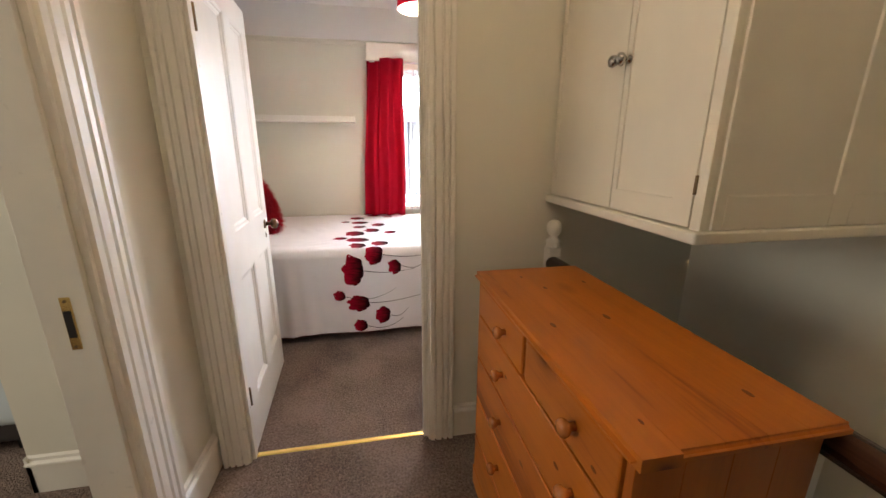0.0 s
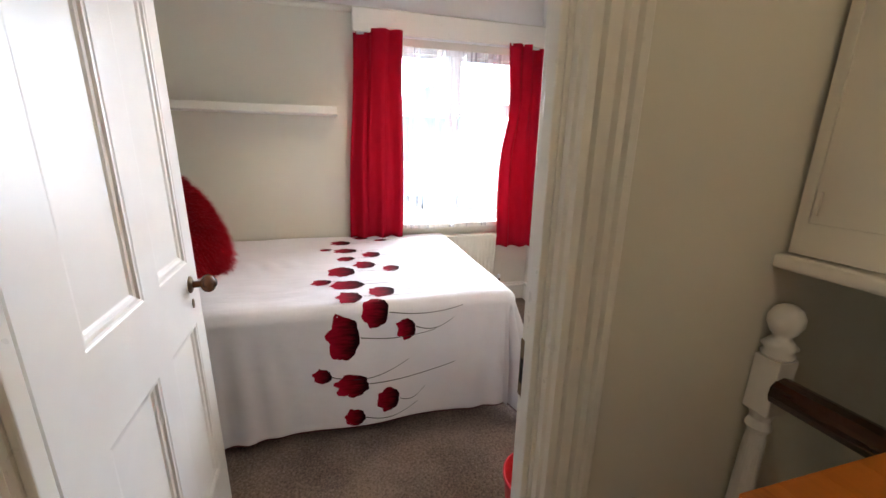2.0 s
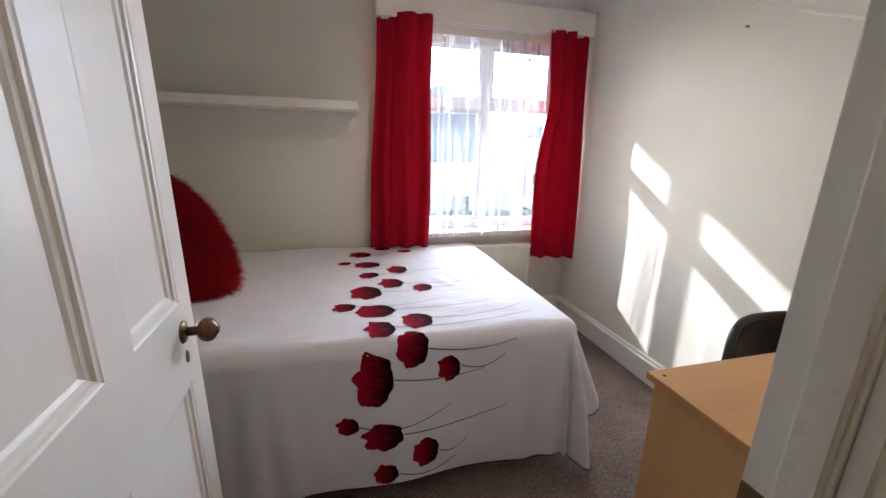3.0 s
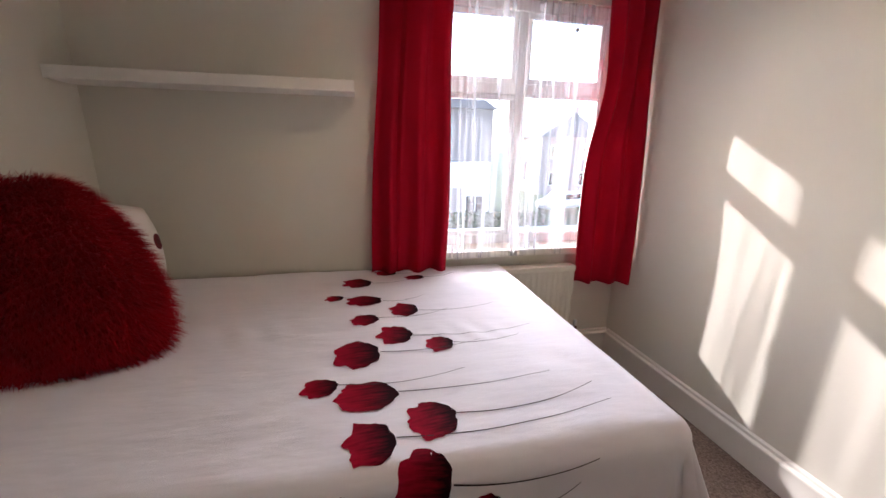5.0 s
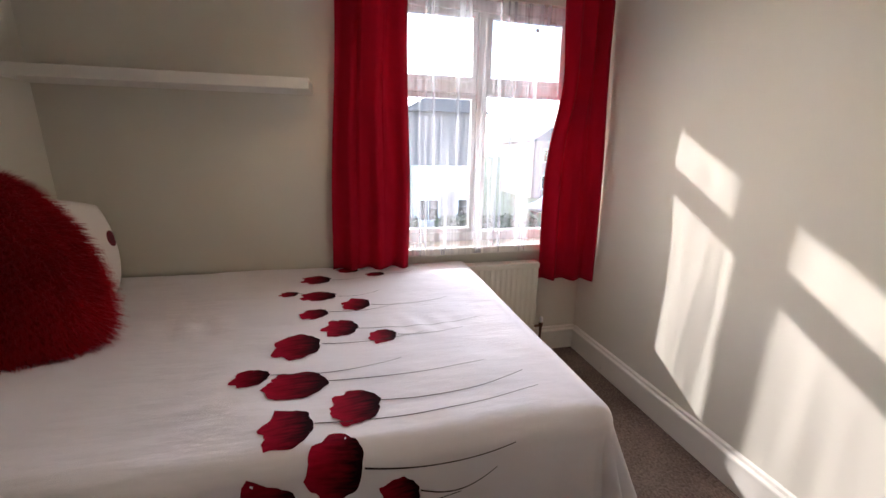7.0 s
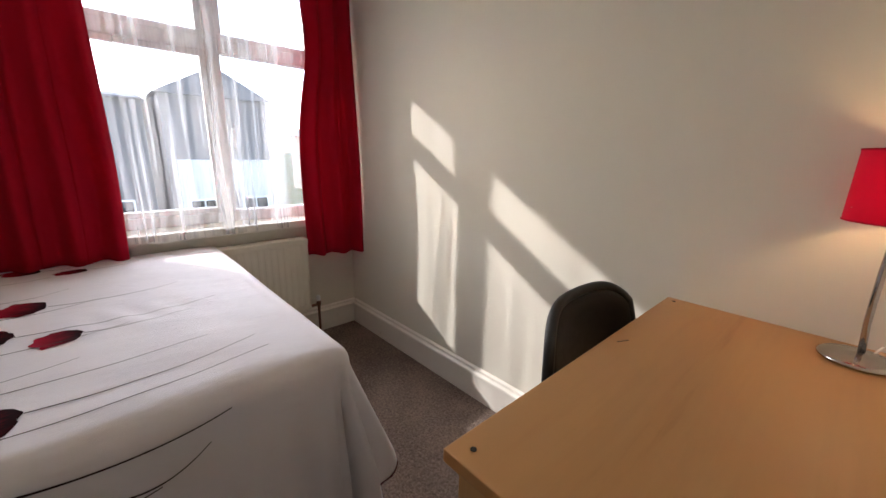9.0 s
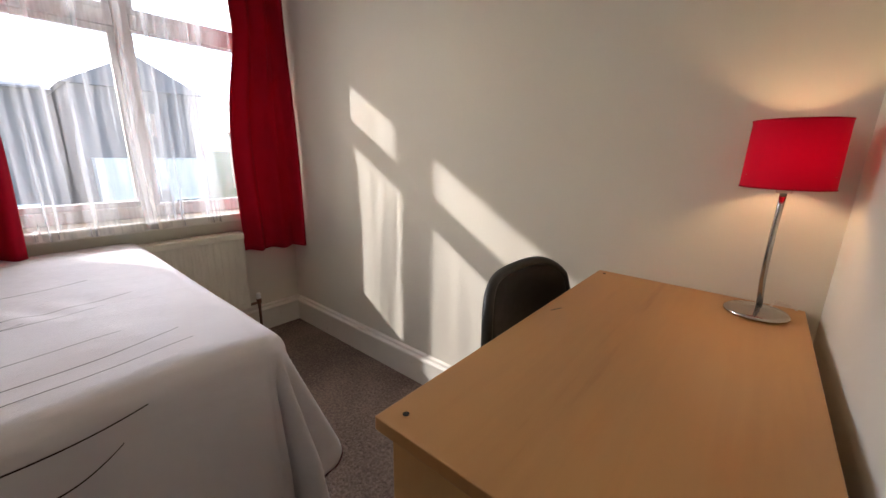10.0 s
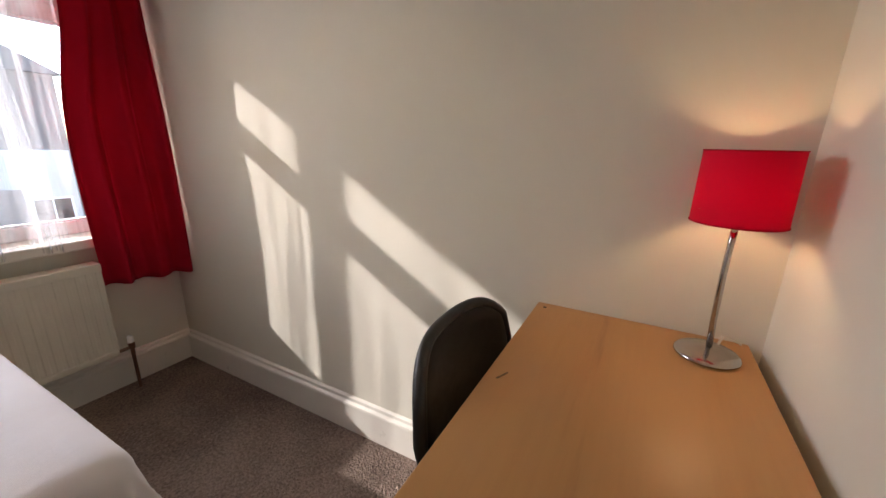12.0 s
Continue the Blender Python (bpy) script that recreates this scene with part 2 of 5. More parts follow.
def glass_material():
    m, nt, b, co = base("window_glass", 0.02)
    nt.nodes.remove(b)
    tr = nt.nodes.new("ShaderNodeBsdfTransparent")
    gl = node(nt, "ShaderNodeBsdfGlossy", Roughness=0.02)
    fr = node(nt, "ShaderNodeFresnel", IOR=1.4)
    mx = nt.nodes.new("ShaderNodeMixShader")
    nt.links.new(fr.outputs[0], mx.inputs[0])
    nt.links.new(tr.outputs[0], mx.inputs[1])
    nt.links.new(gl.outputs[0], mx.inputs[2])
    nt.links.new(mx.outputs[0], nt.nodes["Material Output"].inputs[0])
    return m


def bulb_material():
    m, nt, b, co = base("lit_bulb", 0.4)
    b.inputs["Base Color"].default_value = (0.9, 0.85, 0.75, 1)
    b.inputs["Emission Color"].default_value = (1.0, 0.7, 0.38, 1)
    b.inputs["Emission Strength"].default_value = 0.5
    return m


M["duvet"], M["pillow"] = duvet_material(), pillow_material()
M["carpet"], M["poppy"], M["net"], M["glass"], M["bulb"] = carpet_material(), poppy_material(), net_material(), glass_material(), bulb_material()
# brick paled so that the haze over the street is in its colour
M["brick"] = paint("hazy_house_brick", (0.36, 0.29, 0.26), 0.9, 0.3, 30, 1.0, 0.3)
M["render"] = paint("house_render", (0.62, 0.60, 0.56), 0.9, 0.15, 20, 0.7, 0.2)
M["slate"] = paint("roof_slate", (0.13, 0.13, 0.14), 0.7, 0.3, 12, 0.8, 0.3)
M["darkhouse"] = paint("tile_hung_gable", (0.17, 0.155, 0.15), 0.85, 0.25, 14, 0.8, 0.3)
M["asphalt"] = paint("asphalt", (0.055, 0.055, 0.057), 0.9, 0.3, 40, 0.5, 0.3)
M["grass"] = paint("grass", (0.07, 0.10, 0.035), 0.95, 0.45, 25, 0.6, 0.5, 0.02)
M["leaf"] = paint("hedge_leaf", (0.05, 0.085, 0.03), 0.8, 0.5, 25, 3.0, 0.5, 0.02)
M["carpaint"] = paint("silver_car", (0.55, 0.56, 0.58), 0.25, 0.05)
M["tyre"] = paint("tyre", (0.02, 0.02, 0.02), 0.8, 0.1)
M["pane"] = metal("dark_pane", (0.08, 0.09, 0.10), 0.1)


# ---- builders ----
def mesh_of(bm, name, material, smooth=False):
    me = bpy.data.meshes.new(name)
    bmesh.ops.recalc_face_normals(bm, faces=bm.faces[:])
    bm.to_mesh(me)
    bm.free()
    me.materials.append(material)
    if smooth:
        for p in me.polygons:
            p.use_smooth = True
    return me


def part(name, bm, material, parent=None, label="", smooth=False):
    ob = new(name, mesh_of(bm, name, material, smooth))
    if parent:
        ob.parent = parent
    if label:
        ob["label"] = label
    return ob


def empty(name, place, label, category, group="", kind=""):
    ob = new(name)
    ob.location = place
    ob.empty_display_size = 0.1
    return tagged(ob, label, category, group, kind)


def box(x0, y0, z0, x1, y1, z1, bevel=0.0, segments=2, bm=None):
    own = bmesh.new()
    bmesh.ops.create_cube(own, size=1.0)
    for v in own.verts:
        v.co = Vector(((x0 + x1) / 2 + v.co.x * (x1 - x0), (y0 + y1) / 2 + v.co.y * (y1 - y0), (z0 + z1) / 2 + v.co.z * (z1 - z0)))
    if bevel:
        bmesh.ops.bevel(own, geom=own.edges[:], offset=bevel, segments=segments, affect="EDGES", profile=0.6)
    if bm is None:
        return own
    me = bpy.data.meshes.new("t")
    own.to_mesh(me)
    own.free()
    bm.from_mesh(me)
    bpy.data.meshes.remove(me)
    return bm


def lathe(profile, n=32, bm=None):
    """A turned shape from (radius, z) pairs, about z."""
    bm = bm or bmesh.new()
    rings = []
    for r, z in profile:
        rings.append([bm.verts.new((max(r, 0.0004) * math.cos(2 * math.pi * i / n), max(r, 0.0004) * math.sin(2 * math.pi * i / n), z)) for i in range(n)])
    for a, b in zip(rings, rings[1:]):
        for i in range(n):
            bm.faces.new((a[i], a[(i + 1) % n], b[(i + 1) % n], b[i]))
    bm.faces.new(rings[0][::-1])
    bm.faces.new(rings[-1])
    return bm


def sweep(points, outline, bm=None, close=True):
    """An outline of (across, up) pairs carried along points, upright; ends capped."""
    bm = bm or bmesh.new()
    pts = [Vector(p) for p in points]
    rings = []
    for i, p in enumerate(pts):
        d = (pts[min(i + 1, len(pts) - 1)] - pts[max(i - 1, 0)]).normalized()
        up = Vector((0, 0, 1)) if abs(d.z) < 0.95 else Vector((0, 1, 0))
        side = d.cross(up).normalized()
        up = side.cross(d)
        rings.append([bm.verts.new(p + side * a + up * b) for a, b in outline])
    n = len(outline)
    for a, b in zip(rings, rings[1:]):
        for i in range(n if close else n - 1):
            bm.faces.new((a[i], a[(i + 1) % n], b[(i + 1) % n], b[i]))
    if close:
        bm.faces.new(rings[0][::-1])
        bm.faces.new(rings[-1])
    return bm


def tube(points, r, n=10):
    """A round tube along points, without twist, ends capped."""
    bm = bmesh.new()
    pts = [Vector(p) for p in points]
    d0 = (pts[1] - pts[0]).normalized()
    side = d0.orthogonal().normalized()
    rings = []
    for i, p in enumerate(pts):
        d = (pts[min(i + 1, len(pts) - 1)] - pts[max(i - 1, 0)]).normalized()
        side = (side - d * side.dot(d)).normalized()
        up = d.cross(side)
        rings.append([bm.verts.new(p + side * r * math.cos(2 * math.pi * k / n) + up * r * math.sin(2 * math.pi * k / n)) for k in range(n)])
    for q, w in zip(rings, rings[1:]):
        for k in range(n):
            bm.faces.new((q[k], q[(k + 1) % n], w[(k + 1) % n], w[k]))
    bm.faces.new(rings[0][::-1])
    bm.faces.new(rings[-1])
    return bm


def circle(r, n=10):
    return [(r * math.cos(2 * math.pi * i / n), r * math.sin(2 * math.pi * i / n)) for i in range(n)]


def turn(bm, m):
    bmesh.ops.transform(bm, matrix=m, verts=bm.verts[:])
    return bm


def wall(name, axis, at0, at1, lo, hi, z0, z1, holes, material, label, category="wall"):
    """A wall across `axis` from at0 to at1, running lo..hi, pierced by holes (a0, a1, z0, z1)."""
    bm = bmesh.new()
    cuts = sorted({lo, hi, *[h[0] for h in holes], *[h[1] for h in holes]})
    for a, b in zip(cuts, cuts[1:]):
        here = sorted((h[2], h[3]) for h in holes if h[0] <= a and h[1] >= b)
        z = z0
        for ha, hb in here + [(z1, z1)]:
            if ha > z:
                box(*((a, at0, z, b, at1, ha) if axis == "y" else (at0, a, z, at1, b, ha)), bm=bm)
            z = max(z, hb)
    bmesh.ops.remove_doubles(bm, verts=bm.verts[:], dist=1e-5)
    inner = [f for f in bm.faces if any(f is not g and set(f.verts) == set(g.verts) for v in f.verts[:1] for g in v.link_faces)]
    if inner:
        bmesh.ops.delete(bm, geom=inner, context="FACES_ONLY")
    ob = part(name, bm, material)
    return tagged(ob, label, category, "", "structure")


# ---- the setting ----
X0, X1, Y0, Y1, TOP = -1.107, 1.712, 2.028, 4.46, 2.60
WIN = (0.36, 1.60, 0.76, 2.13)          # the window's opening: x0, x1, z0, z1
DOOR = (-0.372, 0.430, 2.02)              # the bedroom door's opening: x0, x1, height
YF = 1.955                              # the landing's face of the door wall

wall("wall_north", "y", Y1, 4.76, -1.17, 1.84, -2.95, TOP + 0.12, [WIN], M["wall"], "beige painted plaster wall around the bedroom window")
wall("wall_south", "y", YF, Y0, -1.17, 1.84, -0.2, TOP, [(DOOR[0], DOOR[1], -0.2, DOOR[2])], M["wall"], "beige painted plaster wall with the bedroom doorway")
wall("wall_east", "x", X1, 1.84, -1.22, Y1, -2.7, TOP, [], M["wall"], "beige painted plaster wall catching sunlight from the window")
wall("wall_west", "x", -1.17, X0, Y0, Y1, -0.2, TOP, [], M["wall"], "beige painted plaster wall behind the bed head")
wall("wall_landing_west", "x", -0.61, -0.50, -1.10, YF, -0.2, TOP, [(0.73, 1.49, -0.2, 2.02)], M["wall"], "cream painted landing wall with an open doorway")
wall("wall_landing_south", "y", -1.22, -1.10, -3.60, X1, -2.7, TOP, [], M["wall"], "cream painted wall at the end of the landing")
wall("wall_next_room_west", "x", -3.72, -3.60, -1.22, 3.60, -0.2, TOP, [(0.40, 1.60, 0.95, 2.15)], M["wall"], "cream painted wall with the next room's unseen window")
wall("wall_next_room_north", "y", 3.48, 3.60, -3.60, -1.17, -0.2, TOP, [], M["wall"], "cream painted wall of the next room")


def slab(name, x0, y0, z0, x1, y1, z1, material, label, category):
    return tagged(part(name, box(x0, y0, z0, x1, y1, z1), material), label, category, "", "structure")


slab("floor_bedroom", X0, 1.985, -0.15, X1, Y1, 0.0, M["carpet"], "dark brown-grey looped carpet on the bedroom floor", "carpet")
slab("floor_landing", -0.55, -1.10, -0.15, 0.985, 1.985, 0.0, M["carpet"], "dark brown-grey carpet on the landing floor", "carpet")
slab("floor_next_room", -3.60, -1.10, -0.15, -0.55, 3.48, 0.0, M["carpet"], "dark carpet on the next room's floor", "carpet")
slab("floor_stairwell", 0.985, -1.10, -2.75, X1, YF, -2.65, M["carpet"], "dark carpeted floor at the foot of the stairs", "floor")
slab("ceiling", -3.72, -1.22, TOP, 1.84, Y1, TOP + 0.12, M["ceiling"], "white painted ceiling over bedroom and landing", "ceiling")
# added below the bedroom floor to stop skylight from leaking into the stairwell
slab("wall_stairwell_light_stop", 0.93, YF, -2.65, X1, Y0, -0.2, M["wall"], "unseen cream wall added to keep skylight out of the stairwell", "wall")
slab("wall_stairwell", 0.93, -1.10, -2.65, 0.985, YF, -0.15, M["wall"], "cream painted wall below the landing's edge", "wall")


def trim(name, points, outline, material, label, category="trim"):
    return tagged(part(name, sweep(points, outline), material), label, category, "", "structure")


# tall moulded skirtings, 0.165 high
SK = [(0, 0), (0.018, 0), (0.018, 0.125), (0.024, 0.130), (0.022, 0.138), (0.012, 0.146), (0.010, 0.158), (0.0, 0.165)]
SKN = [(-a, b) for a, b in SK]
trim("baseboard_north", [(X0, Y1, 0), (X1, Y1, 0)], SK, M["gloss"], "cream gloss moulded skirting board", "skirting")
trim("baseboard_east", [(X1, Y1 - 0.025, 0), (X1, Y0, 0)], SK, M["gloss"], "cream gloss moulded skirting board", "skirting")
trim("baseboard_south", [(X1 - 0.025, Y0, 0), (DOOR[1] + 0.09, Y0, 0)], SK, M["gloss"], "cream gloss moulded skirting board", "skirting")
trim("baseboard_south_left", [(DOOR[0] - 0.09, Y0, 0), (X0, Y0, 0)], SK, M["gloss"], "cream gloss moulded skirting board", "skirting")
trim("baseboard_west", [(X0, Y0 + 0.025, 0), (X0, Y1 - 0.025, 0)], SK, M["gloss"], "cream gloss moulded skirting board", "skirting")
trim("baseboard_landing", [(-0.50, 1.645, 0), (-0.50, YF, 0)], SK, M["gloss"], "white gloss moulded skirting board", "skirting")
trim("baseboard_landing_right", [(0.545, YF, 0), (0.985, YF, 0)], SK, M["gloss"], "white gloss moulded skirting board", "skirting")
trim("baseboard_next_room", [(-1.17, YF, 0), (-0.61, YF, 0)], SK, M["gloss"], "white gloss moulded skirting board", "skirting")
trim("baseboard_next_room_return", [(-1.17, 3.48, 0), (-1.17, YF - 0.018, 0)], SKN, M["gloss"], "white gloss moulded skirting board", "skirting")

# picture rail, with paler plaster above it
RAIL = [(0, 0), (0.012, 0.004), (0.022, 0.016), (0.026, 0.032), (0.016, 0.040), (0.0, 0.044)]
trim("picture_rail_north", [(X0, Y1, 2.275), (X1, Y1, 2.275)], RAIL, M["wall"], "painted picture rail on the window wall", "picture rail")
trim("picture_rail_east", [(X1, Y1 - 0.027, 2.275), (X1, Y0, 2.275)], RAIL, M["gloss"], "white painted picture rail", "picture rail")
trim("picture_rail_west", [(X0, Y0, 2.275), (X0, Y1 - 0.027, 2.275)], RAIL, M["wall"], "painted picture rail", "picture rail")
slab("frieze_north", X0, Y1 - 0.003, 2.319, X1, Y1, TOP, M["upper"], "white painted plaster above the picture rail", "wall")
slab("frieze_east", X1 - 0.003, Y0, 2.319, X1, Y1 - 0.003, TOP, M["upper"], "white painted plaster above the picture rail", "wall")
slab("frieze_west", X0, Y0, 2.319, X0 + 0.003, Y1 - 0.003, TOP, M["upper"], "white painted plaster above the picture rail", "wall")


def reeded(w, d=0.026):
    """A fluted architrave's section: w across, d proud."""
    pts = [(0, 0), (0, d * 0.55)]
    for a, h in ((0.06, 0.62), (0.10, 0.92), (0.22, 1.0), (0.255, 0.62), (0.285, 0.62), (0.32, 0.95), (0.50, 1.0), (0.535, 0.60), (0.575, 0.60), (0.61, 0.98), (0.72, 1.0), (0.755, 0.64), (0.785, 0.64), (0.82, 1.0), (0.93, 1.05), (0.98, 0.9)):
        pts.append((w * a, d * h))
    return pts + [(w, 0)]


def upright_moulding(x, y, ox, oy, w, z0, z1, d=0.026):
    """A fluted board standing at (x, y), running along `ox`, proud along `oy`."""
    bm = bmesh.new()
    sec = [(x + ox[0] * a + oy[0] * b, y + ox[1] * a + oy[1] * b) for a, b in reeded(w, d)]
    lo = [bm.verts.new((*p, z0)) for p in sec]
    hi = [bm.verts.new((*p, z1)) for p in sec]
    n = len(sec)
    for i in range(n):
        bm.faces.new((lo[i], lo[(i + 1) % n], hi[(i + 1) % n], hi[i]))
    bm.faces.new(lo)
    bm.faces.new(hi)
    return bm


def door_frame(name, label):
    return empty(name, (0, 0, 0), label, "door frame", "", "structure")


frame_bed = door_frame("door_frame_bedroom", "white gloss fluted door frame of the bedroom")
part("architrave", upright_moulding(DOOR[0] + 0.012, YF, (-1, 0), (0, -1), 0.112, 0, 2.09), M["gloss"], frame_bed)
part("architrave", upright_moulding(DOOR[1] - 0.004, YF, (1, 0), (0, -1), 0.116, 0, 2.09, 0.030), M["gloss"], frame_bed)
part("architrave_head", box(DOOR[0] - 0.10, YF - 0.026, 2.014, DOOR[1] + 0.112, YF, 2.11, 0.006), M["gloss"], frame_bed)
part("room_architrave", upright_moulding(DOOR[1] + 0.042, Y0, (1, 0), (0, 1), 0.075, 0, 2.09, 0.02), M["gloss"], frame_bed)
part("room_architrave", upright_moulding(DOOR[0] - 0.03, Y0, (-1, 0), (0, 1), 0.065, 0, 2.09, 0.02), M["gloss"], frame_bed)
part("lining", box(DOOR[0] - 0.002, YF + 0.001, 0, DOOR[0] + 0.012, Y0, 2.02, 0.002), M["gloss"], frame_bed)
part("lining", box(DOOR[1] - 0.012, YF + 0.001, 0, DOOR[1] + 0.002, Y0 - 0.001, 2.02, 0.002), M["gloss"], frame_bed)
part("stop_bead", box(DOOR[0] + 0.012, YF + 0.004, 0, DOOR[0] + 0.026, YF + 0.036, 2.01, 0.003), M["gloss"], frame_bed)
part("stop_bead", box(DOOR[1] - 0.026, YF + 0.004, 0, DOOR[1] - 0.012, YF + 0.036, 2.01, 0.003), M["gloss"], frame_bed)
keep = part("strike_plate", box(DOOR[1] - 0.0145, YF + 0.040, 0.86, DOOR[1] - 0.0115, YF + 0.0710, 0.985, 0.001), M["oldbrass"], frame_bed, "worn brass strike plate")
# no hole is cut: its shade is a near-black piece on the plate
part("strike_hole_shade", box(DOOR[1] - 0.0155, YF + 0.046, 0.89, DOOR[1] - 0.0140, YF + 0.066, 0.945), M["dark"], keep)
tagged(part("threshold_strip", sweep([(DOOR[0], 1.985, 0.0), (DOOR[1], 1.985, 0.0)], [(-0.013, 0), (0.013, 0), (0.009, 0.0045), (0.0, 0.006), (-0.009, 0.0045)]), M["strip"]), "polished brass carpet strip across the bedroom threshold", "threshold strip", "", "structure")

frame_next = door_frame("door_frame_next_room", "white gloss fluted door frame of the next room")
part("architrave", upright_moulding(-0.50, 1.496, (0, 1), (1, 0), 0.150, 0, 2.09, 0.032), M["gloss"], frame_next)
part("architrave", upright_moulding(-0.50, 0.724, (0, -1), (1, 0), 0.150, 0, 2.09, 0.032), M["gloss"], frame_next)
part("architrave_head", box(-0.50, 0.58, 2.014, -0.468, 1.64, 2.15, 0.008), M["gloss"], frame_next)
part("lining", box(-0.611, 1.478, 0, -0.499, 1.492, 2.02, 0.002), M["gloss"], frame_next)
part("lining", box(-0.611, 0.728, 0, -0.499, 0.742, 2.02, 0.002), M["gloss"], frame_next)
plate = part("strike_plate", box(-0.558, 1.4755, 0.838, -0.535, 1.479, 0.980, 0.001), M["brass"], frame_next, "polished brass strike plate")
# the hole's shade as a near-black piece, the plate is not pierced
part("strike_hole_shade", box(-0.556, 1.4745, 0.872, -0.539, 1.4758, 0.945), M["dark"], plate)
for z in (0.847, 0.970):
    part("screw", turn(lathe([(0.004, 0), (0.004, 0.001), (0.001, 0.0015)], 10), pose(-0.547, 1.4757, z, 90, 0, 0)), M["oldbrass"], plate)


# ---- window ----
def window(name, x0, x1, z0, z1, y, label):
    root = empty(name, (0, 0, 0), label, "window", "", "structure")
    xm, zt = 1.02, 1.672
    d0, d1 = y - 0.03, y + 0.022
    w = 0.058
    fr = part("window_frame", box(x0, d0, z0, x1, d1, z0 + w, 0.006), M["upvc"], root)
    part("head", box(x0, d0, z1 - w, x1, d1, z1, 0.006), M["upvc"], fr)
    part("jamb", box(x0, d0 + 0.001, z0 + w, x0 + w, d1 - 0.001, z1 - w, 0.006), M["upvc"], fr)
    part("jamb", box(x1 - w, d0 + 0.001, z0 + w, x1, d1 - 0.001, z1 - w, 0.006), M["upvc"], fr)
    part("mullion", box(xm - 0.030, d0 + 0.001, z0 + w, xm + 0.030, d1 - 0.001, z1 - w, 0.006), M["upvc"], fr)
    part("transom", box(x0 + w, d0 + 0.003, zt - 0.033, xm - 0.030, d1 - 0.003, zt + 0.033, 0.006), M["upvc"], fr)
    part("transom", box(xm + 0.030, d0 + 0.003, zt - 0.033, x1 - w, d1 - 0.003, zt + 0.033, 0.006), M["upvc"], fr)
    for a, b in ((x0 + w, xm - 0.030), (xm + 0.030, x1 - w)):
        for c, e in ((z0 + w, zt - 0.033), (zt + 0.033, z1 - w)):
            # a sash inside the frame, with a grey gasket and glass
            s = 0.008 if e < 1.7 and b > 1.2 else 0.028
            sash = bmesh.new()
            for q in ((a, c, b, c + s), (a, e - s, b, e), (a, c + s, a + s, e - s), (b - s, c + s, b, e - s)):
                box(q[0], d0 + 0.012, q[1], q[2], d1 - 0.012, q[3], 0.004, 2, sash)
            sh = part("sash", sash, M["upvc"], root)
            pane = part("pane", box(a + s - 0.004, y + 0.006, c + s - 0.004, b - s + 0.004, y + 0.010, e - s + 0.004), M["glass"], sh)
            pane.visible_shadow = False
    part("window_sill", box(x0 - 0.03, Y1 - 0.055, z0 - 0.045, x1 + 0.03, d0 + 0.001, z0 - 0.002, 0.008), M["gloss"], root)
    part("outer_sill", box(x0 - 0.05, d1 - 0.001, z0 - 0.05, x1 + 0.05, 4.83, z0 - 0.008, 0.008), M["upvc"], root)
    part("handle", box(xm + 0.050, d0 - 0.022, 1.16, xm + 0.066, d0 + 0.0, 1.27, 0.004), M["upvc"], root)
    return root


window("window_1", *WIN, 4.60, "white plastic double-glazed window with four panes")
# unseen window, placed so that its lamp shines through the landing doorway
for nm, lo, hi, axis, at in (("window_next_room", (0.40, 0.95), (1.60, 2.15), "x", -3.66),):
    bm = bmesh.new()
    for q in ((lo[0], lo[1], hi[0], lo[1] + 0.06), (lo[0], hi[1] - 0.06, hi[0], hi[1]), (lo[0], lo[1] + 0.06, lo[0] + 0.06, hi[1] - 0.06), (hi[0] - 0.06, lo[1] + 0.06, hi[0], hi[1] - 0.06)):
        box(*((q[0], at - 0.03, q[1], q[2], at + 0.03, q[3]) if axis == "y" else (at - 0.03, q[0], q[1], at + 0.03, q[2], q[3])), 0.005, 2, bm)
    far_window = tagged(part(nm, bm, M["upvc"]), "white plastic frame of the unseen next-room window", "window", "", "structure")
    # added panel that keeps the blue skylight off the landing
    part("pane", box(at - 0.004, lo[0] + 0.06, lo[1] + 0.06, at + 0.004, hi[0] - 0.06, hi[1] - 0.06), M["whitelining"], far_window, "white panel added in the window to block the sky's light")

# a small suction hook stuck on the upper pane
hook_1 = empty("suction_hook", (1.364, 4.602, 2.013), "clear plastic suction hook with wire loop on the window pane", "hook")
part("cup", turn(lathe([(0.013, 0), (0.011, 0.003), (0.004, 0.006), (0.003, 0.012), (0.001, 0.013)], 20), pose(0, 0, 0, 90, 0, 0)), M["pipe"], hook_1)
part("loop", tube([(0.074 + 0.026 * math.cos(2 * math.pi * i / 24), -0.036, 0.018 + 0.018 * math.sin(2 * math.pi * i / 24)) for i in range(25)], 0.0014, 6), M["pipe"], hook_1)

# the eaves above the window
tagged(part("eaves", box(-1.4, 4.76, 2.20, 2.0, 5.10, 2.34, 0.01), M["upvc"]), "white painted eaves board above the window", "eaves", "", "structure")


# ---- pelmet, curtains, net ----
pelmet = empty("pelmet", (0.96, 4.39, 2.19), "white painted box pelmet above the window", "pelmet")
pelmet_parts = [("front_board", (0.215, 4.323, 2.125, 1.706, 4.341, 2.270)), ("top_board", (0.215, 4.341, 2.252, 1.706, Y1 - 0.001, 2.270)), ("end_board", (0.215, 4.341, 2.125, 0.233, Y1 - 0.001, 2.252))]
for nm, b in pelmet_parts:
    part(nm, turn(box(*b, 0.003), Matrix.Translation((-0.96, -4.39, -2.19))), M["gloss"], pelmet)
rail_c = empty("curtain_rail", (0.96, 4.33, 2.10), "white plastic curtain rail under the pelmet", "curtain rail")
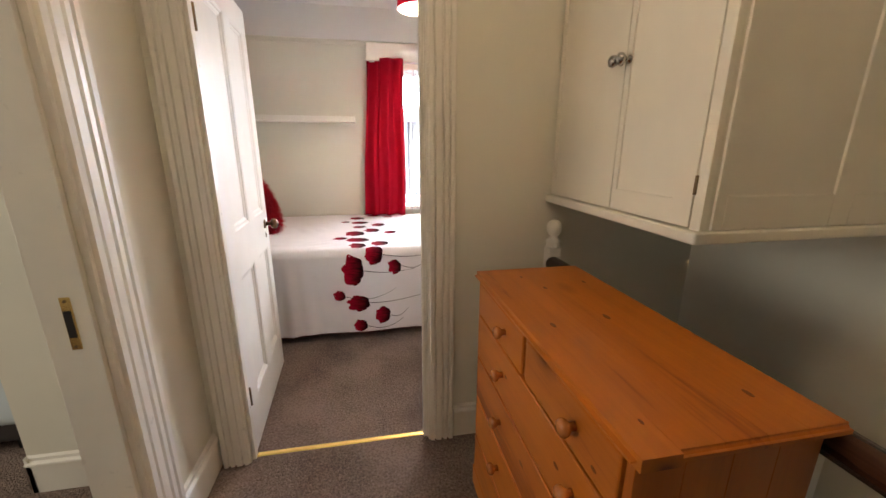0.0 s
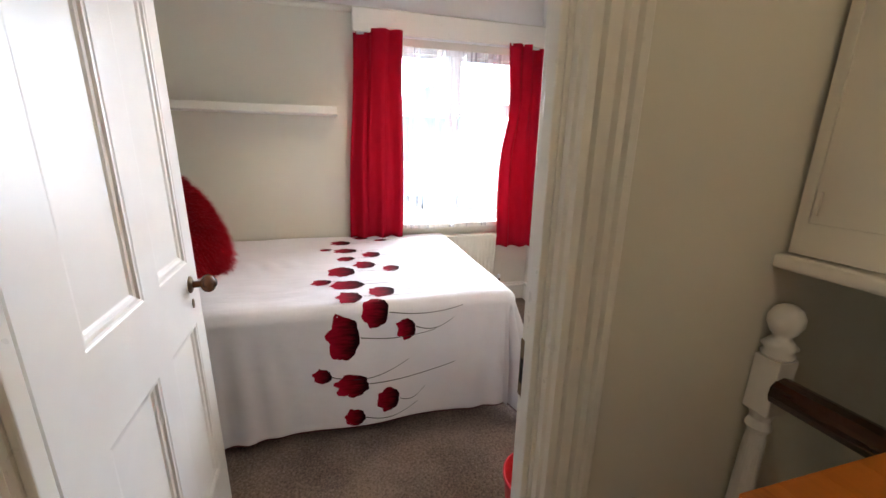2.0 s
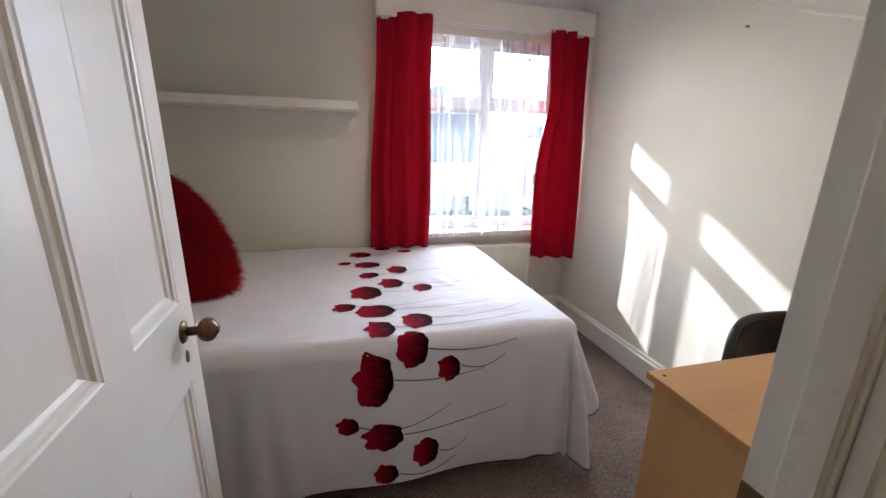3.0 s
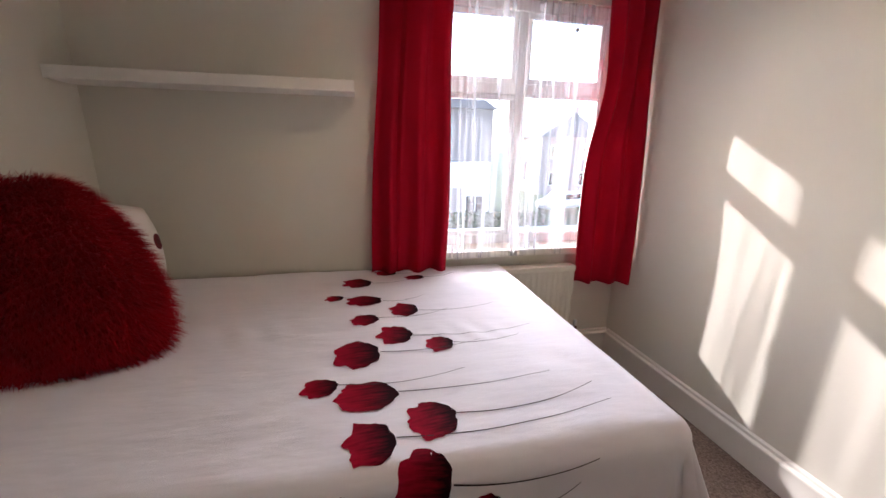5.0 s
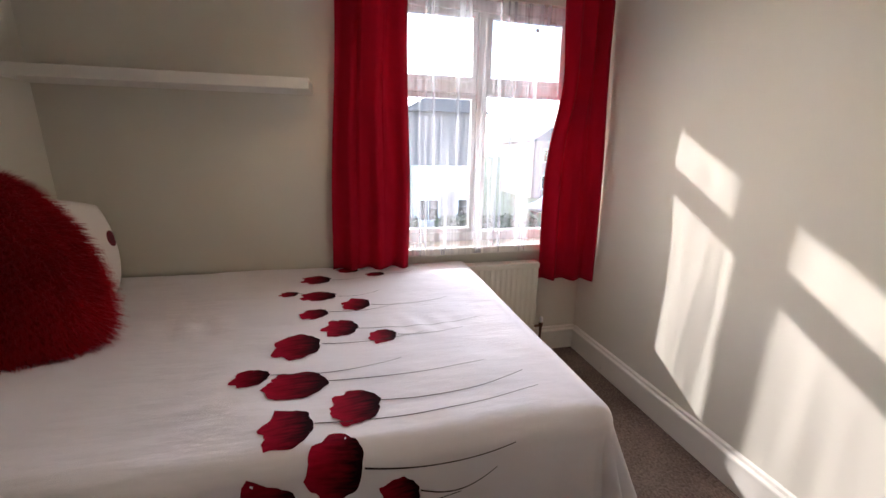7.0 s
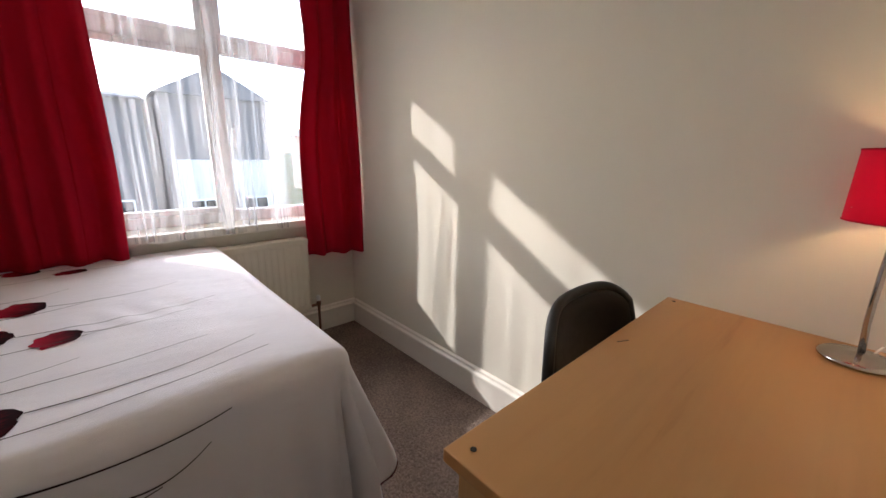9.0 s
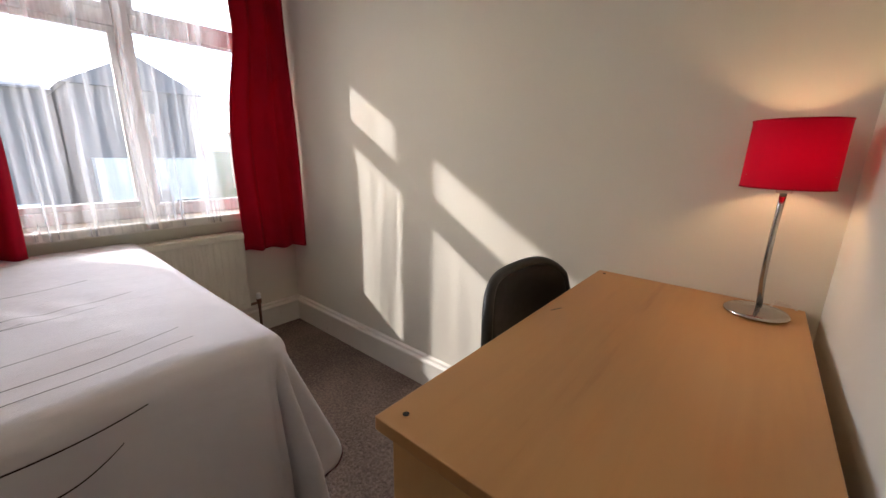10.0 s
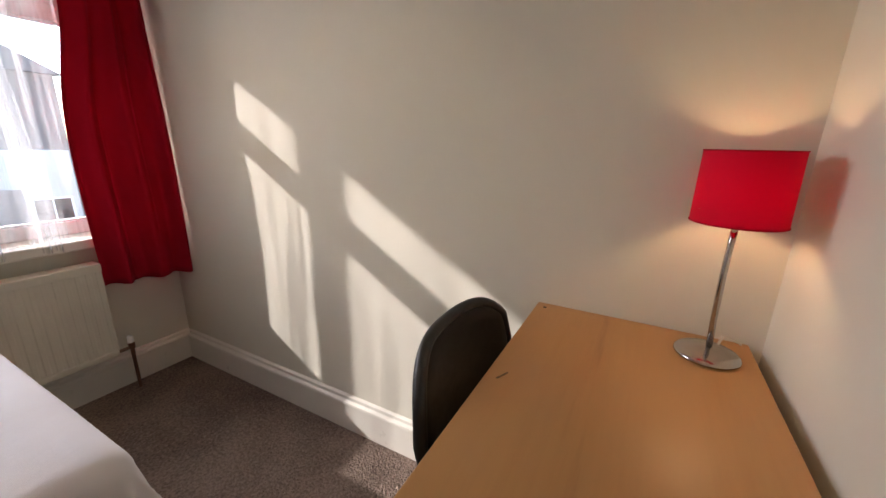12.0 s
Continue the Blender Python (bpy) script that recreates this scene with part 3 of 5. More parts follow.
part("track", turn(box(0.24, 4.355, 2.118, 1.70, 4.375, 2.138, 0.004), Matrix.Translation((-0.96, -4.33, -2.10))), M["upvc"], rail_c)


def drape(name, left, right, y, z_top, z_bot, pleats, depth, seed, material, label, category, cols=150, rows=44, thick=0.0015, hem=0.005, curl=0.0, slant=(0.0, 0.0), step=None, lean=0.0):
    """A hanging cloth: left(h) and right(h) give its edges at height share h (0 top, 1 hem)."""
    rnd = random.Random(seed)
    ph = [rnd.uniform(-0.5, 0.5) for _ in range(pleats * 2 + 4)]
    amp = [rnd.uniform(0.6, 1.25) for _ in range(pleats * 2 + 4)]
    bm = bmesh.new()
    grid = []
    for j in range(rows + 1):
        h = j / rows
        row = []
        for i in range(cols + 1):
            s = i / cols
            k = s * pleats
            n = int(k)
            a = amp[n] * (1 - (k - n)) + amp[n + 1] * (k - n)
            p = ph[n] * (1 - (k - n)) + ph[n + 1] * (k - n)
            wave = math.sin(2 * math.pi * k + p * 1.4 + 0.5 * math.sin(3 * h + n)) * a
            wave += 0.16 * math.sin(4 * math.pi * k + 1.3 * p + h * 2)
            x = left(h) + (right(h) - left(h)) * s + 0.006 * math.sin(7 * h + k) + curl * math.sin(4 * math.pi * k + p + 0.7 * math.sin(2.0 * h + n))
            yy = y + depth * (0.55 + 0.45 * h) * wave + s * (slant[0] + slant[1] * h) + lean * h
            if step:
                yy += step(s, h)
            z = z_top + (z_bot - z_top) * h
            if h == 1:
                z += hem * math.sin(2 * math.pi * k * 0.9 + 1) * 0.7
            row.append(bm.verts.new((x, yy, z)))
        grid.append(row)
    for a, b in zip(grid, grid[1:]):
        for i in range(cols):
            bm.faces.new((a[i], a[i + 1], b[i + 1], b[i]))
    cx, cz = (left(0) + right(0)) / 2, (z_top + z_bot) / 2
    turn(bm, Matrix.Translation((-cx, -y, -cz)))
    ob = part(name, bm, material, None, "", True)
    ob.location = (cx, y, cz)
    if thick:
        md = ob.modifiers.new("thickness", "SOLIDIFY")
        md.thickness = thick
    return tagged(ob, label, category, category + "s at the window")


def ease(v):
    v = min(1.0, max(0.0, v))
    return v * v * (3 - 2 * v)


# each curtain is half tucked behind the pelmet and half hung in front of it
drape("curtain", lambda h: 0.217 - 0.085 * h, lambda h: 0.553 - 0.004 * h, 4.285, 2.145, 0.672, 3, 0.026, 3, M["curtain"], "red cotton curtain drawn open, hanging behind the bed", "curtain", step=lambda s, h: 0.080 * (1 - ease((s - 0.30) / 0.07)) * (1 - 0.9 * h), lean=0.078, hem=0.003)
drape("curtain", lambda h: 1.368 + 0.040 * math.exp(-((h - 0.30) / 0.16) ** 2) - 0.005 * h, lambda h: 1.697, 4.368, 2.14, 0.545, 3, 0.024, 8, M["curtain"], "red cotton curtain drawn open beside the sunlit wall", "curtain", slant=(-0.010, -0.075), step=lambda s, h: -0.055 * (1 - ease((s - 0.55) / 0.07)) * (1 - ease(h * 1.6)))
net = drape("net_curtain", lambda h: 0.50, lambda h: 1.06 + 0.05 * h, 4.40, 2.115, 0.722, 9, 0.009, 5, M["net"], "sheer white net curtain gathered across half the window", "net curtain", 360, 24, 0.0, 0.004, 0.003)
drape("net_curtain", lambda h: 1.185 + 0.02 * h, lambda h: 1.225 + 0.05 * h, 4.40, 2.115, 0.728, 2, 0.008, 9, M["net"], "narrow gathered end of sheer white net curtain", "net curtain", 60, 30, 0.0, 0.006, 0.006)
drape("net_curtain", lambda h: 1.03, lambda h: 1.43, 4.415, 2.115, 0.73, 3, 0.004, 21, M["net"], "sheer white net curtain hanging flat over the window", "net curtain", 60, 20, 0.0, 0.004)
tape = box(0.44, 4.378, 2.068, 1.44, 4.381, 2.116)
part("header_tape", turn(tape, Matrix.Translation(-net.location)), M["whitelining"], net, "gathered white heading tape")
tagged(part("net_wire", tube([(0.30, 4.40, 2.112), (1.64, 4.40, 2.112)], 0.003, 6), M["upvc"]), "white net curtain wire at the window head", "curtain wire")


# ---- radiator ----
def radiator(x0, x1, z0, z1):
    root = empty("radiator", ((x0 + x1) / 2, 4.40, z0), "cream enamelled panel radiator under the window", "radiator")
    off = Matrix.Translation((-(x0 + x1) / 2, -4.40, -z0))
    bm = bmesh.new()
    n = int((x1 - x0) / 0.034)
    sec = []
    for i in range(n):
        a = x0 + (x1 - x0) * i / n
        s = (x1 - x0) / n
        sec += [(a, 4.362), (a + s * 0.35, 4.362), (a + s * 0.5, 4.3645), (a + s * 0.85, 4.3645)]
    sec.append((x1, 4.362))
    sec += [(x1, 4.385), (x0, 4.385)]
    lo = [bm.verts.new((*p, z0 + 0.03)) for p in sec]
    hi = [bm.verts.new((*p, z1 - 0.035)) for p in sec]
    for i in range(len(sec)):
        j = (i + 1) % len(sec)
        bm.faces.new((lo[i], lo[j], hi[j], hi[i]))
    part("panel", turn(bm, off), M["radiator"], root)
    part("top_channel", turn(box(x0 - 0.003, 4.355, z1 - 0.036, x1 + 0.003, 4.432, z1, 0.006), off), M["radiator"], root)
    part("bottom_channel", turn(box(x0, 4.358, z0, x1, 4.39, z0 + 0.032, 0.008), off), M["radiator"], root)
    for bx in (x0 + 0.12, x1 - 0.12):
        part("bracket", turn(box(bx - 0.02, 4.385, z0 + 0.08, bx + 0.02, Y1 - 0.001, z1 - 0.08), off), M["radiator"], root)
    valve = part("valve", turn(lathe([(0.009, 0), (0.009, 0.03), (0.014, 0.032), (0.014, 0.055), (0.008, 0.06)], 16), off @ pose(x1 + 0.052, 4.375, z0 - 0.022)), M["pipe"], root, "dull copper radiator valve")
    part("cap", turn(lathe([(0.010, 0), (0.013, 0.004), (0.012, 0.03), (0.009, 0.036)], 16), off @ pose(x1 + 0.052, 4.375, z0 + 0.038)), M["upvc"], valve, "white plastic valve cap")
    part("tail", turn(tube([(x1 - 0.002, 4.375, z0 + 0.014), (x1 + 0.052, 4.375, z0 + 0.014)], 0.008, 10), off), M["pipe"], valve)
    part("pipe", turn(tube([(x1 + 0.052, 4.375, z0 - 0.02), (x1 + 0.052, 4.375, 0.001)], 0.0078, 10), off), M["pipe"], root, "dull copper pipe down to the carpet")
    return root


radiator(0.42, 1.362, 0.205, 0.655)


# ---- shelves ----
def floating_shelf(x0, y0, z0, x1, y1, z1, label):
    """A hollow slab shelf: top, underside, front lipping and two end caps."""
    c = ((x0 + x1) / 2, (y0 + y1) / 2, z0)
    root = empty("floating_shelf", c, label, "shelf", "floating shelves")
    off = Matrix.Translation([-v for v in c])
    near = y0 + 0.016 if y0 > 4 else y1 - 0.016
    ya, yb = (near, y1) if y0 > 4 else (y0, near)
    part("top_panel", turn(box(x0 + 0.016, ya, z1 - 0.014, x1 - 0.016, yb, z1), off), M["shelf"], root)
    part("bottom_panel", turn(box(x0 + 0.016, ya, z0, x1 - 0.016, yb, z0 + 0.014), off), M["shelf"], root)
    fa, fb = (y0, near) if y0 > 4 else (near, y1)
    part("front_lipping", turn(box(x0, fa, z0 - 0.0005, x1, fb, z1 + 0.0005, 0.002), off), M["shelf"], root)
    part("end_cap", turn(box(x0, ya, z0 - 0.0005, x0 + 0.016, yb, z1 + 0.0005, 0.001), off), M["shelf"], root)
    part("end_cap", turn(box(x1 - 0.016, ya, z0 - 0.0005, x1, yb, z1 + 0.0005, 0.001), off), M["shelf"], root)
    return root


floating_shelf(-1.103, 4.262, 1.578, 0.083, Y1 - 0.001, 1.626, "long white floating shelf on the wall above the bed")
floating_shelf(0.655, Y0 + 0.001, 1.585, 1.70, 2.325, 1.63, "white floating shelf on the wall above the desk")


# ---- doors ----
def door_leaf(w, h, t):
    """A four-panel leaf: hinge edge at the origin, leaf along +x, thickness along +y."""
    root = empty("door", (0, 0, 0), "white gloss four-panel door standing open into the bedroom", "door")
    panels = [(0.130, 0.373, 0.995, h - 0.11), (0.468, 0.690, 0.995, h - 0.11), (0.130, 0.373, 0.22, 0.795), (0.468, 0.690, 0.22, 0.795)]
    xs = sorted({0.0, w, *[p[0] for p in panels], *[p[1] for p in panels]})
    zs = sorted({0.008, h, 0.22, 0.795, 0.995, h - 0.11})
    bm = bmesh.new()
    for a, b in zip(xs, xs[1:]):
        for c, d in zip(zs, zs[1:]):
            thin = any(p[0] <= a and p[1] >= b and p[2] <= c and p[3] >= d for p in panels)
            box(a, 0.015 if thin else 0, c, b, t - 0.015 if thin else t, d, bm=bm)
    leaf = part("leaf", bm, M["door"], root)
    for p in panels:
        for side in (0, 1):
            bm = bmesh.new()
            sec = [(0, 0), (0.004, -0.002), (0.010, -0.003), (0.014, -0.008), (0.022, -0.010), (0.028, -0.0145), (0.034, -0.0148)]
            f = lambda q, y: Vector((q[0], (-y) if side == 0 else (t + y), q[1]))
            rings = []
            for a, b in sec:
                rings.append([bm.verts.new(f(q, b)) for q in ((p[0] + a, p[2] + a), (p[1] - a, p[2] + a), (p[1] - a, p[3] - a), (p[0] + a, p[3] - a))])
            for r0, r1 in zip(rings, rings[1:]):
                for i in range(4):
                    bm.faces.new((r0[i], r0[(i + 1) % 4], r1[(i + 1) % 4], r1[i]))
            part("panel_moulding", bm, M["door"], leaf)
    for side in (-1, 1):
        y = 0 if side < 0 else t
        rose = part("knob_rose", turn(lathe([(0.027, 0), (0.026, 0.003), (0.018, 0.006), (0.012, 0.008)], 28), pose(w - 0.075, y, 0.925, 90 * (1 if side < 0 else -1), 0, 0)), M["oldbrass"], root, "tarnished brass knob rose", True)
        part("door_knob", turn(lathe([(0.011, 0), (0.011, 0.022), (0.02, 0.026), (0.027, 0.034), (0.029, 0.044), (0.026, 0.054), (0.02, 0.06), (0.013, 0.062), (0.011, 0.066), (0.004, 0.068)], 28), pose(w - 0.075, y + side * 0.007, 0.925, 90 * (1 if side < 0 else -1), 0, 0)), M["knobwood"], root, "turned brown wooden door knob", True)
        part("keyhole_cover", turn(lathe([(0.012, 0), (0.012, 0.002), (0.009, 0.003)], 20), pose(w - 0.075, y, 0.862, 90 * (1 if side < 0 else -1), 0, 0) @ Matrix.Diagonal((0.75, 1.3, 1, 1))), M["oldbrass"], root, "oval brass keyhole cover")
    for z in (0.25, 1.72):
        part("hinge", turn(lathe([(0.006, 0), (0.006, 0.085)], 10), pose(-0.004, -0.004, z)), M["oldbrass"], root)
    return root


leaf = door_leaf(0.762, 2.005, 0.040)
leaf.matrix_world = pose(-0.352, 2.004, 0, 0, 0, 93.2)


# ---- bed ----
BX, BY, BZ, RR = 0.925, 3.02, 0.665, 0.06          # foot end, near side and top of the bed, edge radius
DROP_FOOT, DROP_SIDE = 0.345, 0.645


def fold_noise(a, b):
    rumple = 0.0035 * math.sin(58 * a + 24 * b) * math.exp(-((a - 0.50) / 0.13) ** 2 - ((b - 3.63) / 0.07) ** 2)
    rumple += 0.0030 * math.sin(30 * a - 62 * b) * math.exp(-((a + 0.12) / 0.10) ** 2 - ((b - 3.24) / 0.12) ** 2)
    rumple += 0.0030 * math.sin(48 * a + 20 * b) * math.exp(-((a + 0.35) / 0.15) ** 2 - ((b - 3.75) / 0.10) ** 2)
    return rumple + noise.noise(Vector((a * 2.1, b * 2.1, 4.0))) * 0.010 + noise.noise(Vector((a * 6.5, b * 6.5, 9.0))) * 0.0035


def duvet_at(a, b):
    """The place of the cloth's point (a along the bed, b across it; past the edges the cloth hangs)."""
    p, q = a - (BX - RR), (BY + RR) - b
    top = BZ + fold_noise(a, b) * (1 if p < 0 and q < 0 else 0.4)
    if p <= 0 and q <= 0:
        return Vector((a, b, top))
    if p > 0 and q > 0:
        d, way = math.hypot(p, q), Vector((p, -q, 0)).normalized()
        corner, along = Vector((BX - RR, BY + RR, 0)), math.atan2(q, p)
        fold = 0.20 * math.sin(2 * along) ** 2
        ripple = math.sin(along * 12.0 + 0.4 + 0.5 * math.sin(along * 5.0))
        ripple = math.copysign(abs(ripple) ** 0.75, ripple)
    elif p > 0:
        d, way, corner, fold, along = p, Vector((1, 0, 0)), Vector((BX - RR, b, 0)), 0.0, b * 6
        ripple = math.sin(along * 3.1 + 1.0) * 0.8
    else:
        d, way, corner, fold, along = q, Vector((0, -1, 0)), Vector((a, BY + RR, 0)), 0.0, a * 6
        ripple = math.sin(along * 1.25 + 2.0 * math.sin(a * 1.7)) * 0.55
        # narrow pleats that fan out below the pillow end and at the foot
        for mid, span, count in ((-0.40, 0.17, 58.0), (0.78, 0.12, 46.0)):
            ripple += 0.42 * math.sin(count * (a - mid) * (1.15 - 0.3 * min(1.0, q / 0.6))) * math.exp(-((a - mid) / span) ** 2)
    ang = min(d / RR, math.pi / 2)
    rest = max(0.0, d - RR * math.pi / 2)
    out = RR * math.sin(ang) + rest * (0.035 + fold) + ripple * (0.052 if p > 0 and q > 0 else 0.022) * min(1.0, rest / 0.3)
    down = RR * (1 - math.cos(ang)) + rest * (1 - fold * 0.25)
    z = max(top - down, 0.016 + 0.01 * abs(ripple))
    return corner + way * out + Vector((0, 0, z))


def duvet_out(a, b):
    e = 0.004
    n = (duvet_at(a + e, b) - duvet_at(a - e, b)).cross(duvet_at(a, b + e) - duvet_at(a, b - e))
    return n.normalized() if n.length > 1e-9 else Vector((0, 0, 1))


def bed():
    root = empty("bed", (-0.1, 3.7, 0), "double divan bed made up beneath a duvet", "bed")
    off = Matrix.Translation((0.1, -3.7, 0))
    part("divan_base", turn(box(X0 + 0.012, 3.10, 0.075, 0.86, 4.42, 0.36, 0.015), off), M["divan"], root, "dark cloth divan base")
    part("mattress", turn(box(X0 + 0.012, 3.09, 0.362, 0.865, 4.425, 0.615, 0.04, 3), off), M["mattress"], root)
    for x in (-0.95, -0.12, 0.72):
        for y in (3.18, 4.34):
            part("castor", turn(lathe([(0.018, 0), (0.022, 0.02), (0.022, 0.05), (0.012, 0.076)], 16), off @ pose(x, y, 0)), M["black"], root)
    return root


def poppy(rnd, a, b, w, h, tilt, cover):
    """A printed flower on the cloth: w along the bed, h across; the stem leaves it towards the foot."""
    bm = bmesh.new()
    uv = bm.loops.layers.uv.new("uv")
    seg, rings = 44, 4
    lobes = rnd.randint(4, 6)
    ph = rnd.uniform(0, 6.28)
    rad = []
    for i in range(seg):
        th = 2 * math.pi * i / seg
        r = 1 + 0.04 * math.sin(lobes * th + ph) + 0.025 * math.sin(11 * th + ph * 2) + rnd.uniform(-0.025, 0.025)
        if abs(th - math.pi) < 1.25:
            r *= 1 + 0.09 * math.sin(6.5 * (th - math.pi) + ph) + rnd.uniform(-0.05, 0.05)
        r *= 1 + 0.10 * math.exp(-((th - math.pi / 2 - 0.5) / 0.35) ** 2) + 0.08 * math.exp(-((th - 3 * math.pi / 2 + 0.4) / 0.35) ** 2)
        r *= 1 - 0.12 * max(0.0, math.cos(th)) ** 2
        rad.append(r)
    ct, st = math.cos(tilt), math.sin(tilt)
    place = {}

    def spot(u, v):
        x, y = u * w / 2, v * h / 2
        pa, pb = a + x * ct - y * st, b + x * st + y * ct
        return duvet_at(pa, pb) + duvet_out(pa, pb) * 0.0034

    mid = bm.verts.new(spot(0, 0))
    place[mid] = (0.5, 0.5)
    last = None
    for k in range(1, rings + 1):
        ring = []
        for i in range(seg):
            th = 2 * math.pi * i / seg
            u, v = rad[i] * math.cos(th) * k / rings, rad[i] * math.sin(th) * k / rings
            vt = bm.verts.new(spot(u, v))
            place[vt] = (0.5 + 0.5 * u, 0.5 + 0.5 * v)
            ring.append(vt)
        for i in range(seg):
            j = (i + 1) % seg
            bm.faces.new((mid, ring[i], ring[j]) if last is None else (last[i], ring[i], ring[j], last[j]))
        last = ring
    for f in bm.faces:
        for lp in f.loops:
            lp[uv].uv = place[lp.vert]
    turn(bm, cover)
    return bm, (a + ct * w / 2 * 0.93, b + st * w / 2 * 0.93)


def stem(start, length, bend, rise, cover):
    bm = bmesh.new()
    n = 26
    rows = []
    for i in range(n + 1):
        s = i / n
        a = start[0] + length * s
        b = start[1] + bend * math.sin(math.pi * s * 0.9) + rise * s * s
        wd = (0.0024 if b < BY + RR else 0.0018) * (1 - 0.5 * s)
        rows.append([bm.verts.new(duvet_at(a, b + k * wd) + duvet_out(a, b) * 0.0034) for k in (-1, 1)])
    for r0, r1 in zip(rows, rows[1:]):
        bm.faces.new((r0[0], r0[1], r1[1], r1[0]))
    return turn(bm, cover)


def side_b(z):
    """The cloth coordinate of a height on the bed's near side."""
    return (BY + RR) - (BZ - z - RR + RR * math.pi / 2)


def duvet():
    base_at = (-0.1, 3.7, BZ)
    cover = Matrix.Translation([-v for v in base_at])
    root = empty("duvet_cover", base_at, "white duvet cover printed with red poppies, draped over the bed", "duvet")
    bm = bmesh.new()
    na, nb = 210, 170
    a0, a1, b0, b1 = X0 + 0.006, BX - RR + DROP_FOOT, BY + RR - DROP_SIDE, 4.435
    grid = [[bm.verts.new(duvet_at(a0 + (a1 - a0) * i / na, b0 + (b1 - b0) * j / nb)) for i in range(na + 1)] for j in range(nb + 1)]
    for r0, r1 in zip(grid, grid[1:]):
        for i in range(na):
            bm.faces.new((r0[i], r0[i + 1], r1[i + 1], r1[i]))
    cl = part("cover", turn(bm, cover), M["duvet"], root, "", True)
    md = cl.modifiers.new("thickness", "SOLIDIFY")
    md.thickness, md.offset = 0.003, 0
    rim = [duvet_at(a0 + (a1 - a0) * i / 100, b0) for i in range(101)] + [duvet_at(a1, b0 + (b1 - b0) * i / 80) for i in range(1, 81)]
    part("piping", turn(tube(rim, 0.0035, 6), cover), M["piping"], root, "dark red piping along the hem", True)
    rnd = random.Random(11)
    # (along, across, width, depth, stem length): 21 flowers in a band across the bed
    spec = [
        (0.063, 4.225, 0.150, 0.120, 0.20), (-0.038, 4.03, 0.085, 0.060, 0.10), (0.095, 3.983, 0.165, 0.105, 0.22), (0.215, 4.37, 0.12, 0.08, 0.2), (0.36, 4.27, 0.105, 0.075, 0.20),
        (0.094, 3.788, 0.115, 0.095, 0.35), (0.258, 3.855, 0.125, 0.12, 0.40), (0.202, 3.648, 0.135, 0.130, 0.55), (0.350, 3.558, 0.105, 0.095, 0.30), (0.066, 3.530, 0.160, 0.165, 0.42),
        (-0.037, 3.359, 0.105, 0.085, 0.45), (0.095, 3.304, 0.180, 0.125, 0.55), (0.256, 3.182, 0.135, 0.135, 0.50), (0.098, 3.126, 0.125, 0.130, 0.70),
        (0.210, side_b(0.628), 0.128, 0.150, 0.42), (0.064, side_b(0.515), 0.152, 0.205, 0.42), (0.350, side_b(0.53), 0.095, 0.105, 0.22),
        (-0.040, side_b(0.334), 0.088, 0.070, 0.42), (0.092, side_b(0.276), 0.160, 0.115, 0.50), (0.256, side_b(0.175), 0.115, 0.125, 0.15), (0.097, side_b(0.107), 0.100, 0.085, 0.30),
    ]
    for i, (a, b, w, h, ln) in enumerate(spec):
        tilt = rnd.uniform(-0.2, 0.2)
        fl, end = poppy(rnd, a, b, w, h, tilt, cover)
        part("poppy", fl, M["poppy"], root, "printed deep red poppy" if i == 0 else "", True)
        part("stem", stem(end, ln * 0.85, rnd.uniform(-0.035, -0.01), rnd.uniform(0.0, 0.06), cover), M["stem"], root)
    return root


bed()
duvet()


def cushion_shape(w, h, t, n=28, soft=0.5, bulge=0.0):
    """A stuffed cushion standing in the xz plane, its foot at z 0; soft: how far its corners are rounded off."""
    bm = bmesh.new()

    def at(u, v, s):
        f = max(0.0, 1 - abs(u) ** 2.6) * max(0.0, 1 - abs(v) ** 2.6)
        x, z = u * math.sqrt(1 - soft * v * v / 2), v * math.sqrt(1 - soft * u * u / 2)
        x, z = x * (1 + bulge * (1 - v * v)), z * (1 + bulge * (1 - u * u))
        return Vector((x * w / 2, s * t / 2 * f ** 0.5, h / 2 + z * h / 2))

    for s in (-1, 1):
        g = [[bm.verts.new(at(-1 + 2 * i / n, -1 + 2 * j / n, s)) for i in range(n + 1)] for j in range(n + 1)]
        for r0, r1 in zip(g, g[1:]):
            for i in range(n):
                bm.faces.new((r0[i], r0[i + 1], r1[i + 1], r1[i]))
    bmesh.ops.remove_doubles(bm, verts=bm.verts[:], dist=1e-4)
    bmesh.ops.recalc_face_normals(bm, faces=bm.faces[:])
    return bm


